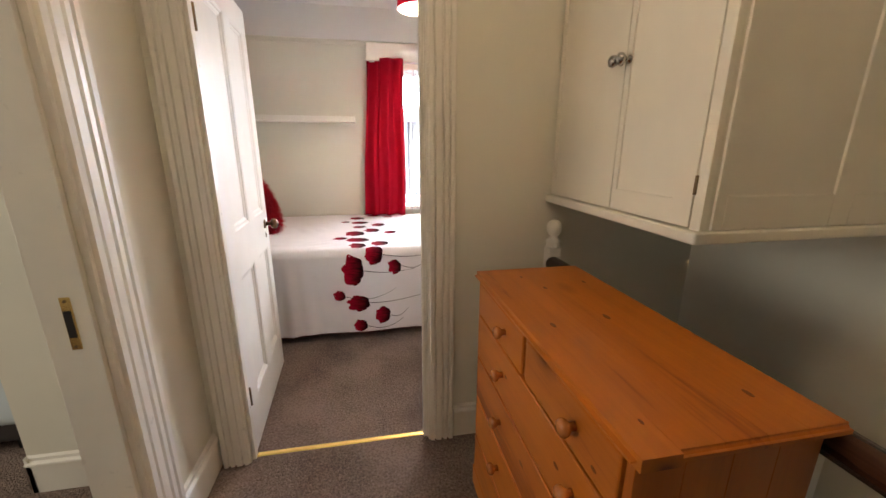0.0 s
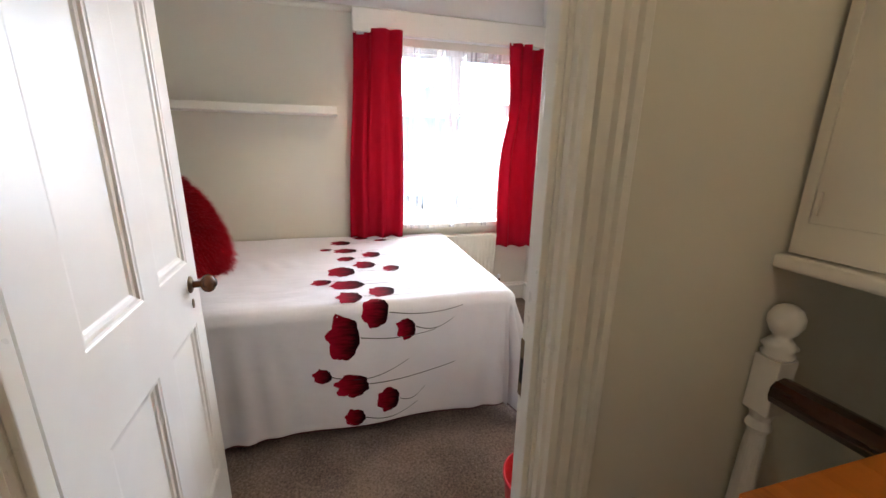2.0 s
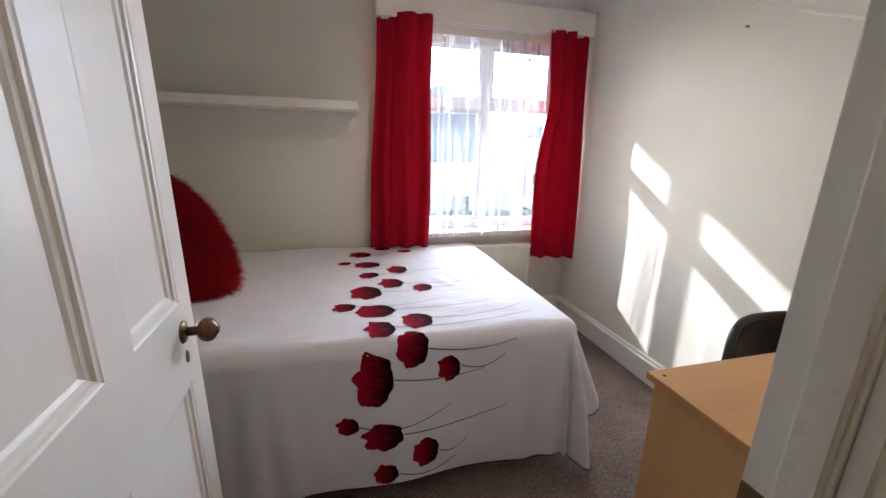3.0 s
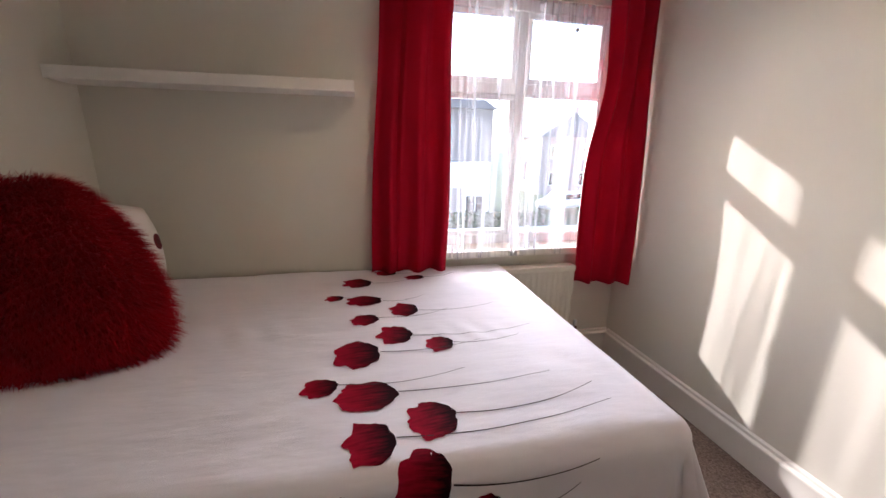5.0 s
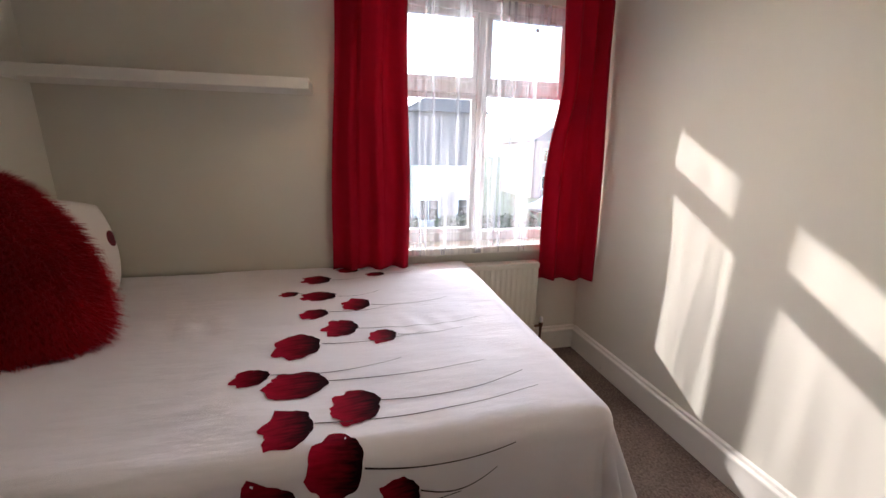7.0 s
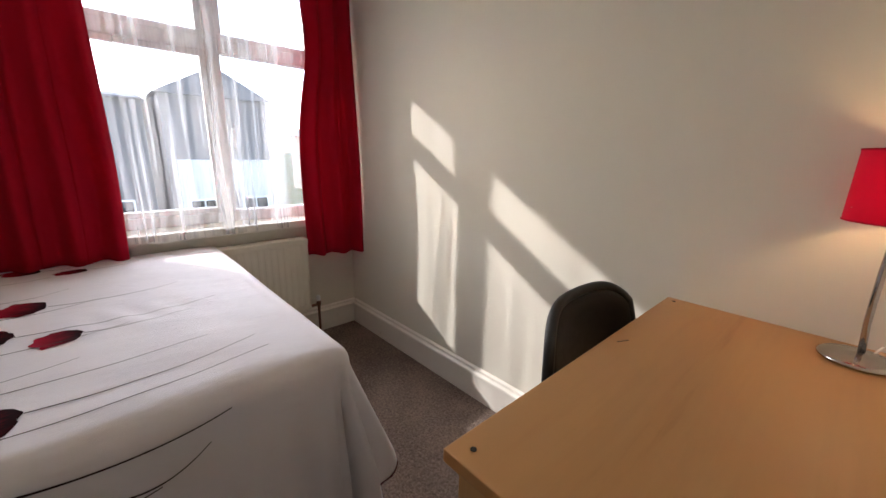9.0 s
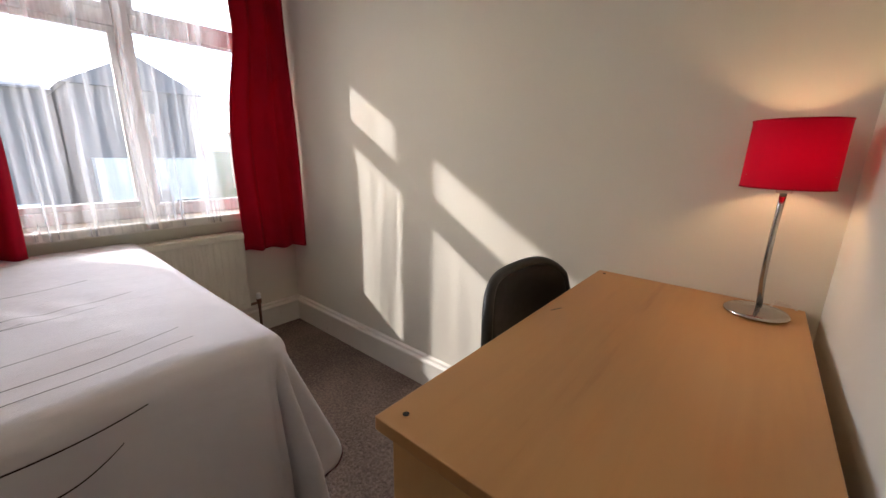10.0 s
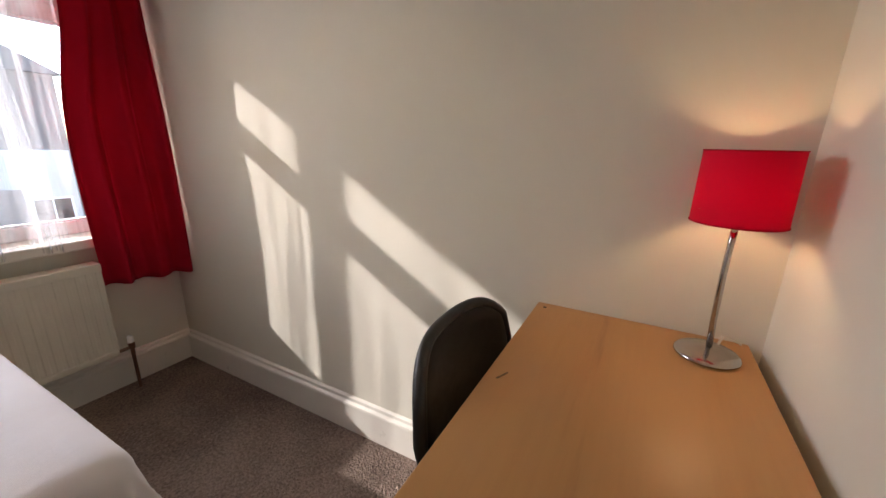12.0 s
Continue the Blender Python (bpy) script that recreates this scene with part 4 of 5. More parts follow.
def fur_on(bm, count, length, rnd, lean):
    """Many thin tapered tufts on a surface."""
    faces = [f for f in bm.faces]
    areas = np.cumsum([f.calc_area() for f in faces])
    out = bmesh.new()
    for _ in range(count):
        f = faces[min(int(np.searchsorted(areas, rnd.random() * areas[-1])), len(faces) - 1)]
        w = [rnd.random() for _ in f.verts]
        tot = sum(w)
        p = sum((v.co * (k / tot) for v, k in zip(f.verts, w)), Vector())
        out_way = f.normal if f.normal.y * f.calc_center_median().y >= 0 else -f.normal
        d = (out_way + lean + Vector((rnd.uniform(-0.6, 0.6), rnd.uniform(-0.6, 0.6), rnd.uniform(-0.6, 0.6)))).normalized()
        ln = length * rnd.uniform(0.5, 1.25)
        side = d.cross(Vector((rnd.uniform(-1, 1), rnd.uniform(-1, 1), rnd.uniform(-1, 1)))).normalized() * rnd.uniform(0.0008, 0.0016)
        m = p + d * ln * 0.55 + lean * ln * 0.10
        e = p + d * ln * 0.9 + lean * ln * 0.35
        a, b, c, g = (out.verts.new(v) for v in (p - side, p + side, m + side * 0.7, m - side * 0.7))
        tip = out.verts.new(e)
        out.faces.new((a, b, c, g))
        out.faces.new((g, c, tip))
    return out


def furry_cushion(m, w, h, t, seed, label):
    root = empty("furry_cushion", (0, 0, 0), label, "cushion")
    shape = cushion_shape(w, h, t, 28, 0.24, 0.19)
    fur = fur_on(shape, 42000, 0.056, random.Random(seed), Vector((0.15, 0, -0.65)))
    part("cushion_body", shape, M["furbase"], root, "", True)
    tagged(part("fur", fur, M["fur"], root, "long shaggy red pile"), kind="stuff")
    root.matrix_world = m
    return root


furry_cushion(pose(-0.72, 3.62, 0.635, -20, 0, 6) @ pose(0, 0, 0, 0, -28, 0), 0.45, 0.60, 0.21, 4, "shaggy deep red cushion propped upright on the bed")


def pillow(m, w, h, t):
    root = empty("pillow", (0, 0, 0), "white pillow with dark red print leaning on the bed head wall", "pillow", "pillows on the bed")
    part("pillow_case", cushion_shape(w, h, t), M["pillow"], root, "", True)
    for u, v, s in ((0.12, 0.36, 0.045), (0.17, 0.30, 0.03)):
        bm = lathe([(s, 0), (s * 0.95, 0.0008)], 18)
        part("print", turn(bm, pose(u, -t / 2 * 0.62, v, 90, 0, 30) @ Matrix.Diagonal((1, 0.45, 1, 1))), M["poppy"], root, "dark red printed petal")
    root.matrix_world = m
    return root


pillow(pose(-0.92, 3.98, 0.668, -14, 6, 62), 0.62, 0.46, 0.15)
pillow(pose(-0.98, 3.40, 0.672, -66, 0, 90), 0.60, 0.42, 0.13)


# ---- desk, chair, lamp, bin ----
def desk(x0, y0, x1, y1, h):
    root = empty("desk", ((x0 + x1) / 2, (y0 + y1) / 2, 0), "light beech laminate desk against the wall", "desk")
    off = Matrix.Translation((-(x0 + x1) / 2, -(y0 + y1) / 2, 0))
    top = part("tabletop", turn(box(x0, y0, h - 0.022, x1, y1, h, 0.0025), off), M["beech"], root)
    part("side_panel", turn(box(x0 + 0.022, y0 + 0.004, 0, x0 + 0.040, y1 - 0.012, h - 0.022, 0.001), off), M["beech_up"], root)
    part("side_panel", turn(box(x1 - 0.040, y0 + 0.004, 0, x1 - 0.022, y1 - 0.012, h - 0.022, 0.001), off), M["beech_up"], root)
    part("back_panel", turn(box(x0 + 0.040, y0 + 0.02, 0.32, x1 - 0.040, y0 + 0.036, h - 0.022, 0.001), off), M["beech"], root)
    for x, y in ((x0 + 0.031, y1 - 0.03), (x1 - 0.031, y1 - 0.025), (x0 + 0.031, y0 + 0.04)):
        # near-black discs paint the shade of the holes onto the top
        part("screw_hole_shade", turn(lathe([(0.0048, 0), (0.0048, 0.0006), (0.002, 0.0008)], 14), off @ pose(x, y, h)), M["dark"], top)
    part("scratch", turn(box(-0.016, -0.0022, 0, 0.016, 0.0022, 0.0004), off @ pose(1.314, 2.507, h, 0, 0, -24)), M["oldbrass"], top, "brown scuff in the laminate")
    return root


desk(0.79, 2.056, 1.709, 2.538, 0.752)


def chair(m):
    """Seat along -y from the backrest; origin on the floor under the back's middle."""
    root = empty("chair", (0, 0, 0), "black vinyl stacking chair pushed in at the desk", "chair")
    bm = bmesh.new()
    n, k = 22, 16
    def back(u, v, s):
        # u across, v up; rounded outline, dished
        half = 0.232 * (1 - 0.10 * (1 - v))
        top = 1 - 0.17 * abs(u) ** 4
        z = 0.455 + 0.355 * v * top
        x = half * u * (1 - 0.10 * max(0, v - 0.75) * 4 * abs(u))
        y = -0.055 * abs(u) ** 2.2 + 0.05 * (v - 0.3)
        f = (1 - abs(u) ** 6) * (1 - abs(2 * v - 1) ** 6)
        return Vector((x, y + s * (0.004 + 0.014 * max(0.0, f) ** 0.4), z))
    for s in (-1, 1):
        g = [[bm.verts.new(back(-1 + 2 * i / n, j / k, s)) for i in range(n + 1)] for j in range(k + 1)]
        for r0, r1 in zip(g, g[1:]):
            for i in range(n):
                bm.faces.new((r0[i], r0[i + 1], r1[i + 1], r1[i]))
        edge = [g[0][i] for i in range(n + 1)] + [g[j][n] for j in range(1, k + 1)] + [g[k][i] for i in range(n - 1, -1, -1)] + [g[j][0] for j in range(k - 1, 0, -1)]
        if s < 0:
            first = edge
    for i in range(len(edge)):
        j = (i + 1) % len(edge)
        bm.faces.new((first[i], first[j], edge[j], edge[i]))
    part("backrest", bm, M["black"], root, "glossy black padded backrest", True)
    rim = [back(u, v, 0) for u, v in [(-1, j / 16) for j in range(17)] + [(-1 + i / 12, 1) for i in range(1, 25)] + [(1, 1 - j / 16) for j in range(1, 17)]]
    part("back_rim", tube(rim, 0.013, 10), M["blacktube"], root, "", True)
    part("seat", box(-0.21, -0.44, 0.43, 0.21, -0.02, 0.475, 0.02, 4), M["black"], root, "", True)
    for x in (-0.19, 0.19):
        part("leg", tube([(x, 0.03, 0.50), (x, -0.01, 0.44), (x * 1.08, 0.05, 0.001)], 0.011, 10), M["blacktube"], root, "", True)
        part("leg", tube([(x, -0.38, 0.43), (x * 1.08, -0.41, 0.001)], 0.011, 10), M["blacktube"], root, "", True)
    root.matrix_world = m
    return root


chair(pose(1.378, 2.625, 0, 0, 0, 0))


def table_lamp(x, y, z):
    root = empty("table_lamp", (x, y, z), "table lamp, lit, with red drum shade and brushed steel stem", "lamp")
    part("base", lathe([(0.058, 0), (0.062, 0.003), (0.062, 0.007), (0.057, 0.011), (0.03, 0.016), (0.012, 0.018), (0.006, 0.02)], 48), M["chrome"], root, "round brushed steel base", True)
    pts = [(0.012, -0.004, 0.018), (0.006, -0.002, 0.045), (-0.001, 0.001, 0.085), (-0.003, 0.002, 0.14), (-0.001, 0.002, 0.20), (0.0, 0.001, 0.25), (0, 0, 0.295)]
    part("stem", tube(pts, 0.0062, 12), M["chrome"], root, "curved steel stem", True)
    part("lamp_holder", lathe([(0.013, 0.288), (0.014, 0.295), (0.014, 0.325), (0.011, 0.33)], 20), M["cable"], root, "", True)
    part("light_bulb", lathe([(0.009, 0.328), (0.012, 0.334), (0.019, 0.35), (0.0205, 0.362), (0.017, 0.376), (0.008, 0.384), (0.001, 0.386)], 20), M["bulb"], root, "glowing warm light bulb", True).visible_shadow = False
    bm = bmesh.new()
    n = 64
    rb, rt, z0, z1 = 0.079, 0.077, 0.300, 0.440
    rings = []
    for r, zz in ((rb, z0), (rb * 0.5 + rt * 0.5, (z0 + z1) / 2), (rt, z1)):
        rings.append([bm.verts.new((r * math.cos(2 * math.pi * i / n), r * math.sin(2 * math.pi * i / n), zz)) for i in range(n)])
    for a, b in zip(rings, rings[1:]):
        for i in range(n):
            bm.faces.new((a[i], a[(i + 1) % n], b[(i + 1) % n], b[i]))
    sh = part("shade", bm, M["redshade"], root, "red fabric drum shade", True)
    for zz, r in ((z0, rb), (z1, rt)):
        ring = [(r * math.cos(2 * math.pi * i / 48), r * math.sin(2 * math.pi * i / 48), zz) for i in range(49)]
        part("rim", tube(ring, 0.0016, 6), M["curtain"], sh)
    for k in range(3):
        an = 2 * math.pi * k / 3
        part("spoke", tube([(0.013 * math.cos(an), 0.013 * math.sin(an), 0.327), (rb * math.cos(an), rb * math.sin(an), 0.327)], 0.001, 6), M["chrome"], sh)
    cb = [(0.03, -0.02, 0.006), (0.07, -0.035, 0.02), (0.088, -0.055, 0.012), (0.093, -0.075, 0.002), (0.094, -0.085, -0.05)]
    part("cord", tube(cb, 0.0028, 8), M["cable"], root, "pale flex trailing behind the desk", True)
    return root


table_lamp(1.605, 2.148, 0.7525).scale = (1.0, 1.0, 0.973)


def waste_bin(x, y):
    root = empty("waste_bin", (x, y, 0), "red plastic waste bin on the carpet beside the desk", "bin")
    bm = bmesh.new()
    lathe([(0.086, 0.0), (0.090, 0.004), (0.110, 0.255), (0.115, 0.257), (0.115, 0.267), (0.108, 0.267), (0.086, 0.008), (0.002, 0.006)], 40, bm)
    part("bucket", bm, M["redbin"], root, "", True)
    return root


waste_bin(0.685, 2.345)


def pendant(x, y):
    root = empty("pendant_lamp", (x, y, TOP), "ceiling pendant, lit, with red drum shade and pale lining", "lamp")
    part("ceiling_rose", lathe([(0.04, -0.0005), (0.04, -0.012), (0.02, -0.025), (0.006, -0.03)], 24), M["upvc"], root, "", True)
    part("flex", tube([(0, 0, -0.025), (0, 0, -0.15)], 0.003, 8), M["upvc"], root)
    part("lamp_holder", lathe([(0.016, -0.15), (0.018, -0.16), (0.018, -0.20), (0.014, -0.21)], 18), M["upvc"], root, "", True)
    part("light_bulb", lathe([(0.012, -0.21), (0.03, -0.235), (0.031, -0.252), (0.022, -0.272), (0.002, -0.28)], 20), M["bulb"], root, "glowing warm light bulb", True).visible_shadow = False
    for nm, r0, mt, lb in (("shade", 0.15, "redshade", "red fabric drum shade"), ("lining", 0.1475, "whitelining", "pale inner lining")):
        bm = bmesh.new()
        n = 56
        rs = [[bm.verts.new((r * math.cos(2 * math.pi * i / n), r * math.sin(2 * math.pi * i / n), zz)) for i in range(n)] for r, zz in ((r0, -0.325), (r0 * 0.96, -0.125))]
        for i in range(n):
            bm.faces.new((rs[0][i], rs[0][(i + 1) % n], rs[1][(i + 1) % n], rs[1][i]))
        part(nm, bm, M[mt], root, lb, True)
    return root


pendant(0.59, 3.40)


# ---- landing things ----
def chest(x0, x1, y0, y1, h):
    root = empty("chest_of_drawers", ((x0 + x1) / 2, (y0 + y1) / 2, 0), "orange varnished pine chest of drawers with wooden knobs", "chest of drawers")
    off = Matrix.Translation((-(x0 + x1) / 2, -(y0 + y1) / 2, 0))
    bx0, bx1, by0, by1 = x0 + 0.018, x1 - 0.024, y0 + 0.018, y1 - 0.018
    # top of glued boards, rounded front edge
    n = 5
    for i in range(n):
        a, b = x0 + (x1 - x0) * i / n, x0 + (x1 - x0) * (i + 1) / n
        bm = box(a + 0.0002, y0, h - 0.024, b - 0.0002, y1, h)
        if i == 0:
            es = [e for e in bm.edges if all(v.co.x < a + 0.001 for v in e.verts)]
            bmesh.ops.bevel(bm, geom=es, offset=0.010, segments=4, affect="EDGES")
        else:
            es = [e for e in bm.edges if all(v.co.y < y0 + 0.001 for v in e.verts) and abs(e.verts[0].co.z - e.verts[1].co.z) < 0.001]
            bmesh.ops.bevel(bm, geom=es, offset=0.008, segments=3, affect="EDGES")
        part("top_board", turn(bm, off), M["pine"], root)
    for i in range(4):
        a, b = bx0 + (bx1 - bx0) * i / 4, bx0 + (bx1 - bx0) * (i + 1) / 4
        part("side_board", turn(box(a + 0.0003, by0, 0.0, b - 0.0003, by0 + 0.019, h - 0.024, 0.0008, 1), off), M["pine_up"], root)
    part("side", turn(box(bx0, by1 - 0.019, 0.0, bx1, by1, h - 0.024, 0.001), off), M["pine_up"], root)
    part("back", turn(box(bx1 - 0.008, by0 + 0.019, 0.02, bx1, by1 - 0.019, h - 0.024), off), M["pine_up"], root)
    part("plinth", turn(box(bx0 - 0.006, by0 - 0.006, 0.0, bx0 + 0.014, by1 + 0.006, 0.085, 0.004), off), M["pine"], root)
    # added near-black block: the shade in the drawer gaps is its colour
    part("gap_shade_block", turn(box(bx0 + 0.02, by0 + 0.02, 0.09, bx1 - 0.01, by1 - 0.02, h - 0.03), off), M["dark"], root)
    rows = [(0.772, 0.886), (0.607, 0.767), (0.437, 0.602), (0.262, 0.432), (0.092, 0.257)]
    ym = 1.245
    for r, (z0, z1) in enumerate(rows):
        part("rail", turn(box(bx0 + 0.013, by0 + 0.019, z0 - 0.006, bx0 + 0.024, by1 - 0.019, z0 + 0.001), off), M["pine"], root)
        cells = [(by0 + 0.021, ym - 0.012), (ym + 0.012, by1 - 0.021)] if r == 0 else [(by0 + 0.021, by1 - 0.021)]
        for a, b in cells:
            fr = part("drawer", turn(box(bx0 - 0.008, a, z0 + 0.0015, bx0 + 0.012, b, z1 - 0.0015, 0.005, 3), off), M["pine"], root)
            ks = [1.385 if (a + b) / 2 > ym else 1.0] if r == 0 else [0.985, 1.39]
            for ky in ks:
                part("knob", turn(lathe([(0.009, 0), (0.008, 0.008), (0.011, 0.012), (0.017, 0.018), (0.0185, 0.024), (0.016, 0.030), (0.009, 0.034), (0.001, 0.035)], 24), off @ pose(bx0 - 0.008, ky, (z0 + z1) / 2 + 0.002, 0, -90, 0)), M["pine_knob"], fr, "turned pine knob", True)
    # dark knots in the pine
    for kx, ky, size in ((0.640, 1.245, 0.011), (0.735, 1.49, 0.010), (0.80, 1.265, 0.013), (0.70, 1.60, 0.008), (0.86, 0.93, 0.010), (0.62, 0.90, 0.006), (0.885, 1.52, 0.009)):
        part("knot", turn(lathe([(size, 0), (size * 0.9, 0.0004)], 18), off @ pose(kx, ky, h - 0.0001) @ Matrix.Diagonal((0.55, 1.25, 1, 1))), M["knot"], root)
    for ky, kz, size in ((1.36, 0.70, 0.007), (1.05, 0.69, 0.009), (1.22, 0.53, 0.010), (0.93, 0.80, 0.007)):
        part("knot", turn(lathe([(size, 0), (size * 0.9, 0.0004)], 18), off @ pose(bx0 - 0.0079, ky, kz, 0, -90, 0) @ Matrix.Diagonal((0.7, 1.3, 1, 1))), M["knot"], root)
    part("divider", turn(box(bx0, ym - 0.011, 0.772, bx0 + 0.018, ym + 0.011, 0.888, 0.001), off), M["pine_up"], root)
    return root


chest(0.558, 0.950, 0.830, 1.690, 0.915)


def cupboard():
    x, y0, y1, z0 = 0.957, 1.19, YF - 0.001, 1.134
    root = empty("wall_cupboard", (x, y0, z0), "cream painted built-in cupboard with two panelled doors over the stairs", "cupboard")
    off = Matrix.Translation((-x, -y0, -z0))
    part("body", turn(box(x + 0.022, y0 + 0.002, z0 + 0.02, X1 - 0.002, y1, TOP - 0.002), off), M["cream"], root)
    part("base_ledge", turn(box(x - 0.020, y0 - 0.014, z0 - 0.012, X1 - 0.002, y1, z0 + 0.018, 0.008, 3), off), M["cream"], root)
    part("face_frame", turn(box(x + 0.002, y0, z0 + 0.018, x + 0.022, y0 + 0.03, TOP - 0.002, 0.002), off), M["cream"], root)
    ym = 1.535
    for a, b in ((y0 + 0.032, ym - 0.002), (ym + 0.002, y1 - 0.012)):
        zt = 2.45
        dr = bmesh.new()
        s = 0.062
        pa, pb, pc, pd = a + s, b - 0.020, z0 + 0.085, zt - 0.09
        if a > 1.5:
            pa, pb = a + 0.125, b - 0.020
        d = part("door", turn(box(x + 0.005, pa - 0.001, pc - 0.001, x + 0.015, pb + 0.001, pd + 0.001, bm=dr), off), M["cream"], root)
        for q in ((a, z0 + 0.022, pa, zt), (pb, z0 + 0.022, b, zt), (pa, z0 + 0.022, pb, pc), (pa, pd, pb, zt)):
            part("stile", turn(box(x, q[0], q[1], x + 0.02, q[2], q[3]), off), M["cream"], d)
        part("knob", turn(lathe([(0.012, 0), (0.011, 0.004), (0.006, 0.008), (0.006, 0.016), (0.013, 0.020), (0.0175, 0.028), (0.016, 0.036), (0.009, 0.041), (0.001, 0.043)], 28), off @ pose(x, 1.520 if a < 1.5 else 1.556, 1.588, 0, -90, 0)), M["chrome"], d, "round chrome knob", True)
        for zz in (1.235,):
            hy = a - 0.004 if a < 1.5 else b - 0.03
            part("hinge", turn(box(x - 0.003, hy - 0.002, zz, x + 0.003, hy + 0.004, zz + 0.045, 0.001), off), M["oldbrass"] if a < 1.5 else M["cream"], d)
    # framed side facing the landing
    zt = TOP - 0.004
    for a, b, c, e in ((x + 0.03, x + 0.06, z0 + 0.02, zt), (x + 0.37, x + 0.43, z0 + 0.02, zt), (x + 0.69, X1 - 0.004, z0 + 0.02, zt), (x + 0.06, x + 0.37, z0 + 0.02, z0 + 0.10), (x + 0.43, x + 0.69, z0 + 0.02, z0 + 0.10)):
        part("side_stile", turn(box(a, y0 - 0.004, c, b, y0 + 0.003, e, 0.0015, 1), off), M["cream"], root)
    return root


cupboard()


def balustrade():
    root = empty("stair_balustrade", (0.955, 1.85, 0), "white painted newel and balusters with dark polished handrail", "balustrade")
    off = Matrix.Translation((-0.955, -1.85, 0))
    nw = bmesh.new()
    box(0.949, 1.898, 0.79, 1.003, 1.952, 0.925, 0.004, 2, nw)
    box(0.949, 1.898, 0, 1.003, 1.952, 0.20, 0.004, 2, nw)
    turned = [(0.026, 0.19), (0.020, 0.215), (0.027, 0.235), (0.021, 0.26), (0.0265, 0.32), (0.0265, 0.42), (0.021, 0.70), (0.018, 0.735), (0.026, 0.75), (0.020, 0.77), (0.026, 0.795)]
    shaft = lathe(turned, 24)
    turn(shaft, pose(0.976, 1.925, 0))
    spare = bpy.data.meshes.new("shaft")
    shaft.to_mesh(spare)
    shaft.free()
    nw.from_mesh(spare)
    bpy.data.meshes.remove(spare)
    part("newel_post", turn(nw, off), M["gloss"], root, "white painted newel post")
    part("newel_ball", turn(lathe([(0.027, 0.925), (0.031, 0.934), (0.025, 0.942), (0.033, 0.952), (0.021, 0.965), (0.016, 0.974), (0.024, 0.985), (0.032, 1.003), (0.032, 1.018), (0.024, 1.036), (0.012, 1.044), (0.001, 1.046)], 32), off @ pose(0.976, 1.925, 0)), M["gloss"], root, "turned ball finial", True)
    sec = [(-0.026, 0.0), (-0.032, 0.016), (-0.030, 0.034), (-0.018, 0.047), (0, 0.052), (0.018, 0.047), (0.030, 0.034), (0.032, 0.016), (0.026, 0.0)]
    part("handrail", turn(sweep([(0.968, 1.90, 0.838), (0.968, -1.10, 0.838)], sec), off), M["rail"], root, "dark polished wooden handrail", True)
    for i in range(24):
        y = 1.70 - i * 0.117
        part("baluster", turn(box(0.955, y - 0.013, 0.0, 0.981, y + 0.013, 0.840, 0.002, 1), off), M["gloss"], root)
    return root


balustrade()


# assumed lamp, out of view; its place is chosen for the landing's shading
def ceiling_globe(x, y):
    root = empty("added_ceiling_lamp", (x, y, TOP), "unseen opal glass ceiling lamp, lit, added to light the landing", "lamp")
    part("fitting", lathe([(0.05, -0.0005), (0.05, -0.02), (0.03, -0.03), (0.02, -0.12), (0.03, -0.15)], 24), M["upvc"], root, "", True)
    part("globe", lathe([(0.03, -0.15), (0.07, -0.18), (0.09, -0.24), (0.07, -0.30), (0.002, -0.33)], 28), M["bulb"], root, "glowing opal globe", True).visible_shadow = False
    return root


ceiling_globe(0.35, 0.74)


def stairs():
    root = empty("stairs", (1.35, 0.4, -2.65), "carpeted straight staircase going down beside the landing", "stairs")
    for i in range(13):
        z = -0.19 * (i + 1)
        part("step", box(0.99 - 1.35, -1.08 + i * 0.215 - 0.4, -2.65 + 2.65, 1.708 - 1.35, -1.08 + (i + 1) * 0.215 - 0.4, z + 2.65, 0.006), M["carpet"], root)
    return root


stairs()

nb = empty("bed_next_room", (-2.2, 2.5, 0), "low bed with pale blue and white bedding", "bed")
part("base", box(-0.95, -0.35, 0.09, 0.95, 0.9, 0.26, 0.02), M["divan"], nb)
part("bedding", box(-0.97, -0.37, 0.17, 0.965, 0.92, 0.52, 0.06, 4), M["bluebed"], nb, "pale blue rumpled bedding", True)
for xx in (-0.8, 0.8):
    for yy in (-0.25, 0.8):
        part("foot", box(xx - 0.03, yy - 0.03, 0, xx + 0.03, yy + 0.03, 0.092, 0.004), M["black"], nb)

hook = part("picture_hook", turn(lathe([(0.006, 0), (0.005, 0.003), (0.002, 0.004), (0.002, 0.012), (0.004, 0.014)], 12), pose(0, 0, 0, 0, -90, 0)), M["oldbrass"])
hook.location = (X1 - 0.0003, 3.214, 1.886)
tagged(hook, "small dark metal picture hook on the wall", "hook")


# ---- outside ----
GZ = -2.95
tagged(part("ground", box(-400, 4.77, GZ - 0.3, 900, 1500, GZ), M["grass"]), "open ground with grass outside", "ground", "", "structure")
tagged(part("road", box(-300, 13.0, GZ, 600, 20.0, GZ + 0.02), M["asphalt"]), "grey asphalt road outside", "road", "", "structure")
tagged(part("pavement", box(-300, 20.0, GZ, 600, 22.0, GZ + 0.12, 0.02), M["render"]), "pale concrete pavement", "pavement", "", "structure")
tagged(part("front_path", box(0.5, 4.9, GZ, 5.5, 13.0, GZ + 0.03), M["render"]), "pale concrete front path", "path", "", "structure")


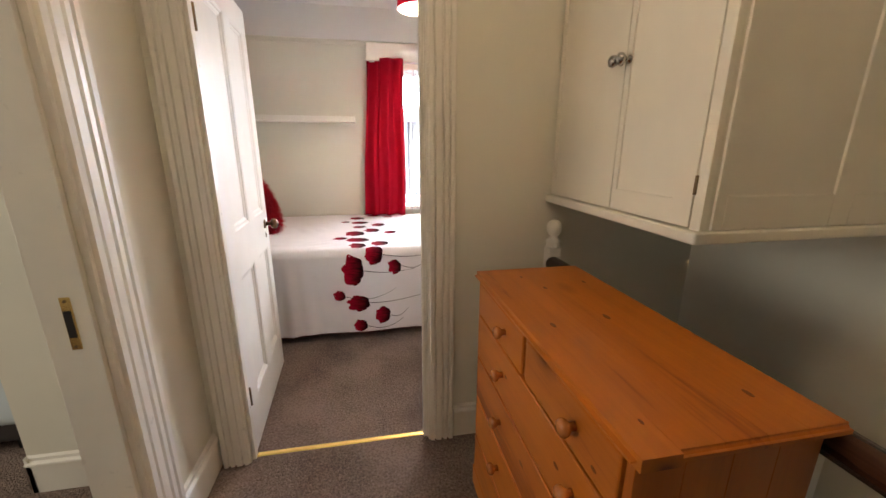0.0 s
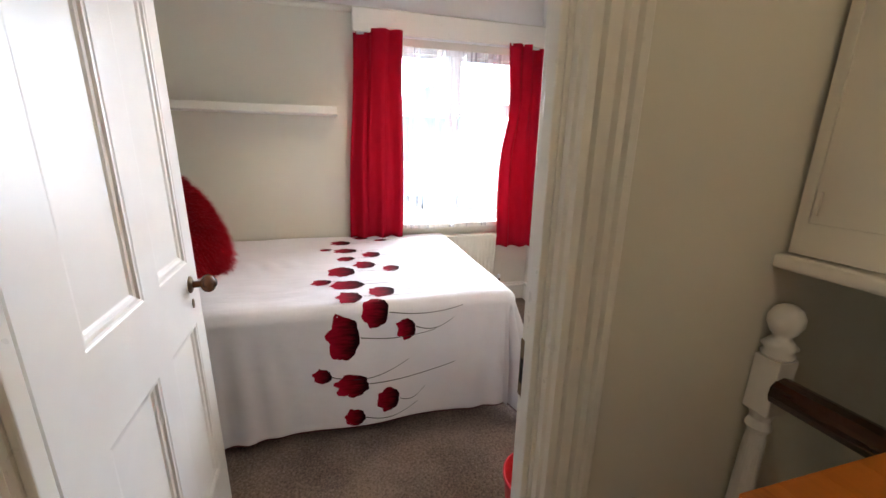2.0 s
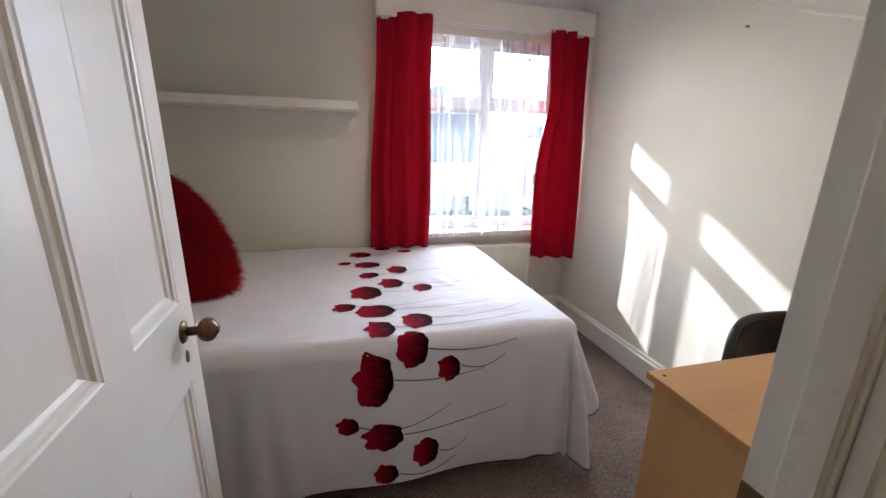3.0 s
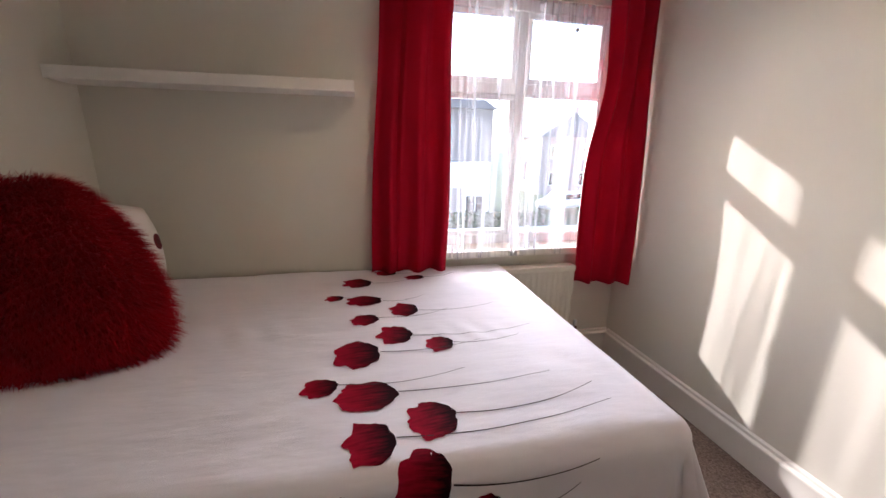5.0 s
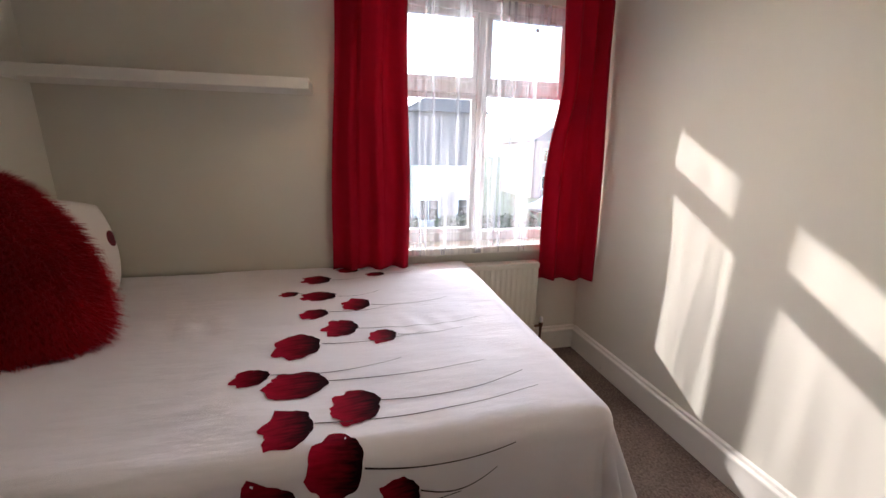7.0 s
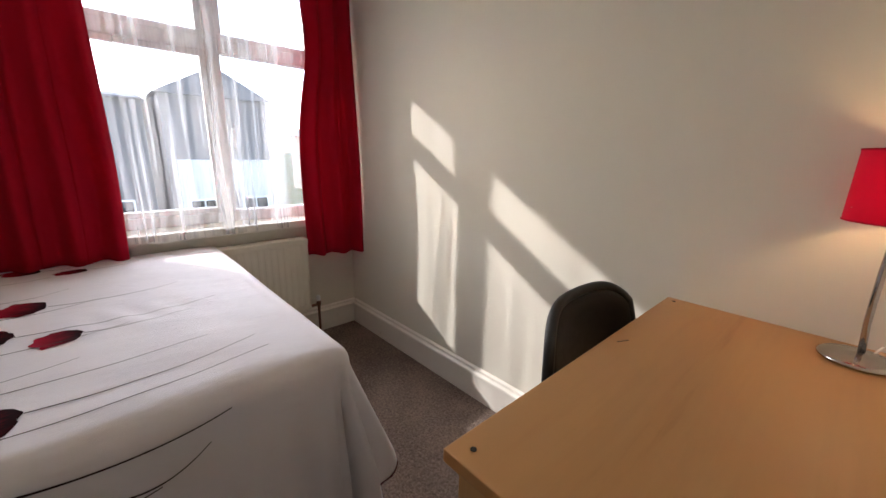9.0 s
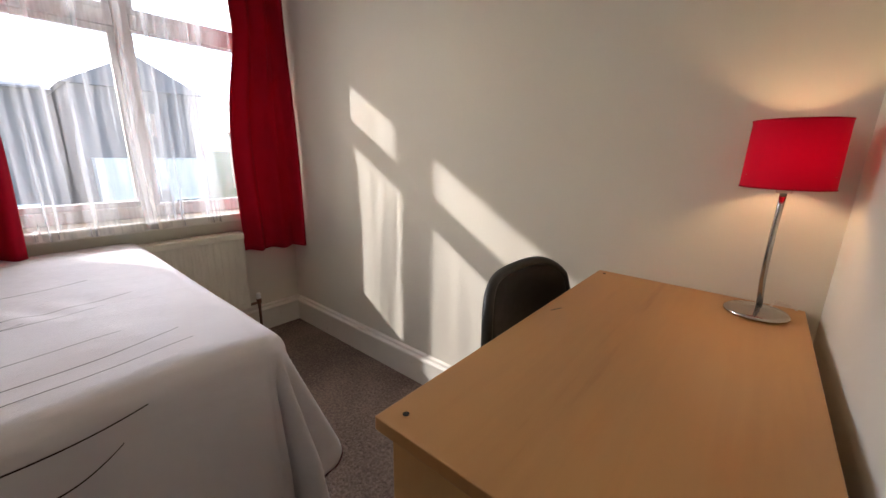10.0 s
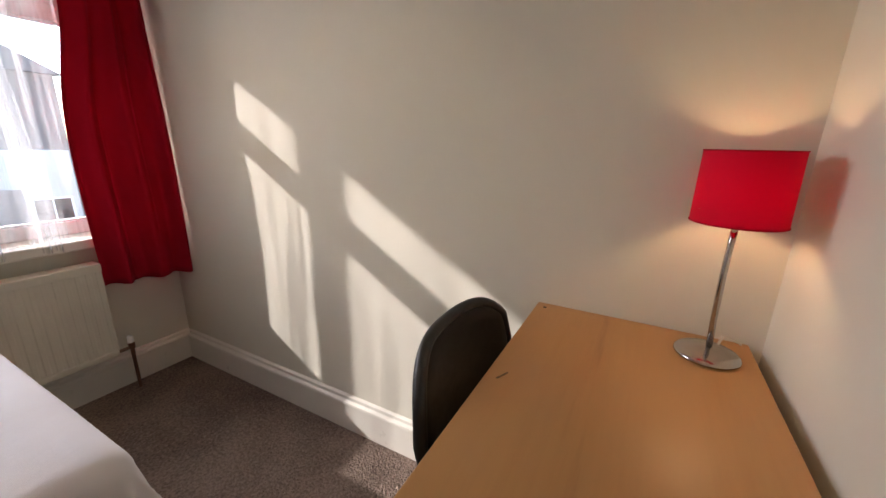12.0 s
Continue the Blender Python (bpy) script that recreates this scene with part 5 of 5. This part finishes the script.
def house(x, y, w, d, eave, ridge, gable, wall_mat, roof_mat, label, band=None, chimney=True, upper=True):
    """A two-storey house with its front towards -y; gable: roof ridge runs away from the road."""
    root = empty("house", (x, y, GZ), label, "house", "houses along the street")
    part("walls", box(-w / 2, 0, 0, w / 2, d, eave), M[wall_mat], root)
    bm = bmesh.new()
    if gable:
        pts = [(-w / 2 - 0.25, eave - 0.1), (0, ridge), (w / 2 + 0.25, eave - 0.1)]
        a = [bm.verts.new((px, -0.25, pz)) for px, pz in pts]
        b = [bm.verts.new((px, d + 0.25, pz)) for px, pz in pts]
    else:
        pts = [(-0.3, eave - 0.1), (d / 2, ridge), (d + 0.3, eave - 0.1)]
        a = [bm.verts.new((-w / 2 - 0.2, py, pz)) for py, pz in pts]
        b = [bm.verts.new((w / 2 + 0.2, py, pz)) for py, pz in pts]
    bm.faces.new(a)
    bm.faces.new(b[::-1])
    for i in range(3):
        j = (i + 1) % 3
        bm.faces.new((a[i], b[i], b[j], a[j]))
    rf = part("roof", bm, M[roof_mat], root)
    if chimney:
        st = part("chimney", box(w / 2 - 1.2, d / 2 - 0.4, ridge - 1.2, w / 2 - 0.4, d / 2 + 0.4, ridge + 1.1, 0.03), M["brick"], rf)
        part("pot", turn(lathe([(0.14, 0), (0.12, 0.5)], 12), pose(w / 2 - 0.8, d / 2, ridge + 1.1)), M["brick"], st)
    if band:
        part("bay", box(-w / 2 + 0.3, -0.8, 0, w / 2 - 0.3, 0.0, band, 0.03), M["render"], root, "white painted ground-floor bay")
    for fx in (-w / 4, w / 4):
        for z0, z1 in ((0.9, 2.3), (3.6, 4.9)) if upper else ((0.35, 1.70),):
            if z1 < eave:
                yy = -0.8 if band and z1 < band else 0.0
                wd = part("window", box(fx - 0.65, yy - 0.05, z0, fx + 0.65, yy + 0.02, z1, 0.01), M["upvc"], root)
                part("pane", box(fx - 0.57, yy - 0.06, z0 + 0.08, fx - 0.03, yy - 0.045, z1 - 0.08), M["pane"], wd)
                part("pane", box(fx + 0.03, yy - 0.06, z0 + 0.08, fx + 0.57, yy - 0.045, z1 - 0.08), M["pane"], wd)
    dr = part("front_door", box(-0.45, -0.86 if band else -0.06, 0.05, 0.45, -0.79 if band else 0.01, 2.1, 0.01), M["brick"], root)
    return root


house(5.6, 25.0, 4.8, 9.0, 6.75, 8.1, True, "darkhouse", "slate", "gabled house with dark tile-hung upper floor", 3.6, False, False)
house(-0.4, 25.5, 6.0, 9.0, 6.4, 7.0, False, "darkhouse", "slate", "house with dark upper floor across the road", None, False, False)
house(-6.0, 26.0, 6.5, 9.0, 6.0, 8.0, False, "brick", "slate", "brick house with slate roof across the road")
for i in range(5):
    house(21.0 + i * 7.0, 38.0 + i * 4.0, 6.6, 9.0, 5.8, 8.0, i % 2 == 0, "brick", "slate", "brick terraced house down the street")


def car(x, y, turned, label):
    root = empty("car", (x, y, GZ + 0.02), label, "car", "parked cars")
    root.rotation_euler = (0, 0, turned)
    bm = bmesh.new()
    sec = [(-2.0, 0.35), (-2.05, 0.75), (-1.75, 0.92), (-1.0, 0.95), (-0.45, 1.42), (0.95, 1.45), (1.6, 1.0), (2.0, 0.92), (2.05, 0.4)]
    a = [bm.verts.new((px, -0.82, pz)) for px, pz in sec]
    b = [bm.verts.new((px, 0.82, pz)) for px, pz in sec]
    bm.faces.new(a)
    bm.faces.new(b[::-1])
    for i in range(len(sec)):
        j = (i + 1) % len(sec)
        bm.faces.new((a[i], b[i], b[j], a[j]))
    bmesh.ops.bevel(bm, geom=bm.edges[:], offset=0.06, segments=2, affect="EDGES")
    part("body", bm, M["carpaint"], root, "", True)
    for s in (-1, 1):
        part("side_window", box(-0.75, s * 0.825 - 0.008, 0.98, 1.1, s * 0.825 + 0.008, 1.34, 0.02), M["pane"], root)
        for wx in (-1.3, 1.3):
            part("wheel", turn(lathe([(0.2, -0.1), (0.31, -0.09), (0.31, 0.09), (0.2, 0.1)], 20), pose(wx, s * 0.74, 0.31, 90, 0, 0)), M["tyre"], root)
    return root


car(14.5, 27.5, 0.4, "parked silver car down the street")
car(18.5, 30.0, 0.4, "parked pale car further down the street")


def hedge(x0, x1, y, h, seed):
    root = empty("hedge", ((x0 + x1) / 2, y, GZ), "clipped green front garden hedge", "hedge", "front garden hedges")
    rnd = random.Random(seed)
    bm = bmesh.new()
    for _ in range(1800):
        p = Vector((rnd.uniform(x0, x1) - (x0 + x1) / 2, rnd.uniform(-0.4, 0.4), rnd.uniform(0.02, h) * (0.9 + 0.1 * math.sin(rnd.random() * 9))))
        u = Vector((rnd.uniform(-1, 1), rnd.uniform(-1, 1), rnd.uniform(-1, 1))).normalized() * 0.14
        v = u.cross(Vector((rnd.uniform(-1, 1), rnd.uniform(-1, 1), rnd.uniform(-1, 1)))).normalized() * 0.08
        bm.faces.new([bm.verts.new(p + w) for w in (u, v, -u, -v)])
    tagged(part("foliage", bm, M["leaf"], root), kind="stuff")
    part("stems", box(-(x1 - x0) / 2, -0.15, 0, (x1 - x0) / 2, 0.15, h * 0.8), M["leaf"], root)
    return root


hedge(4.5, 10.5, 22.6, 0.9, 2)
hedge(-2.5, 3.5, 22.6, 0.9, 6)
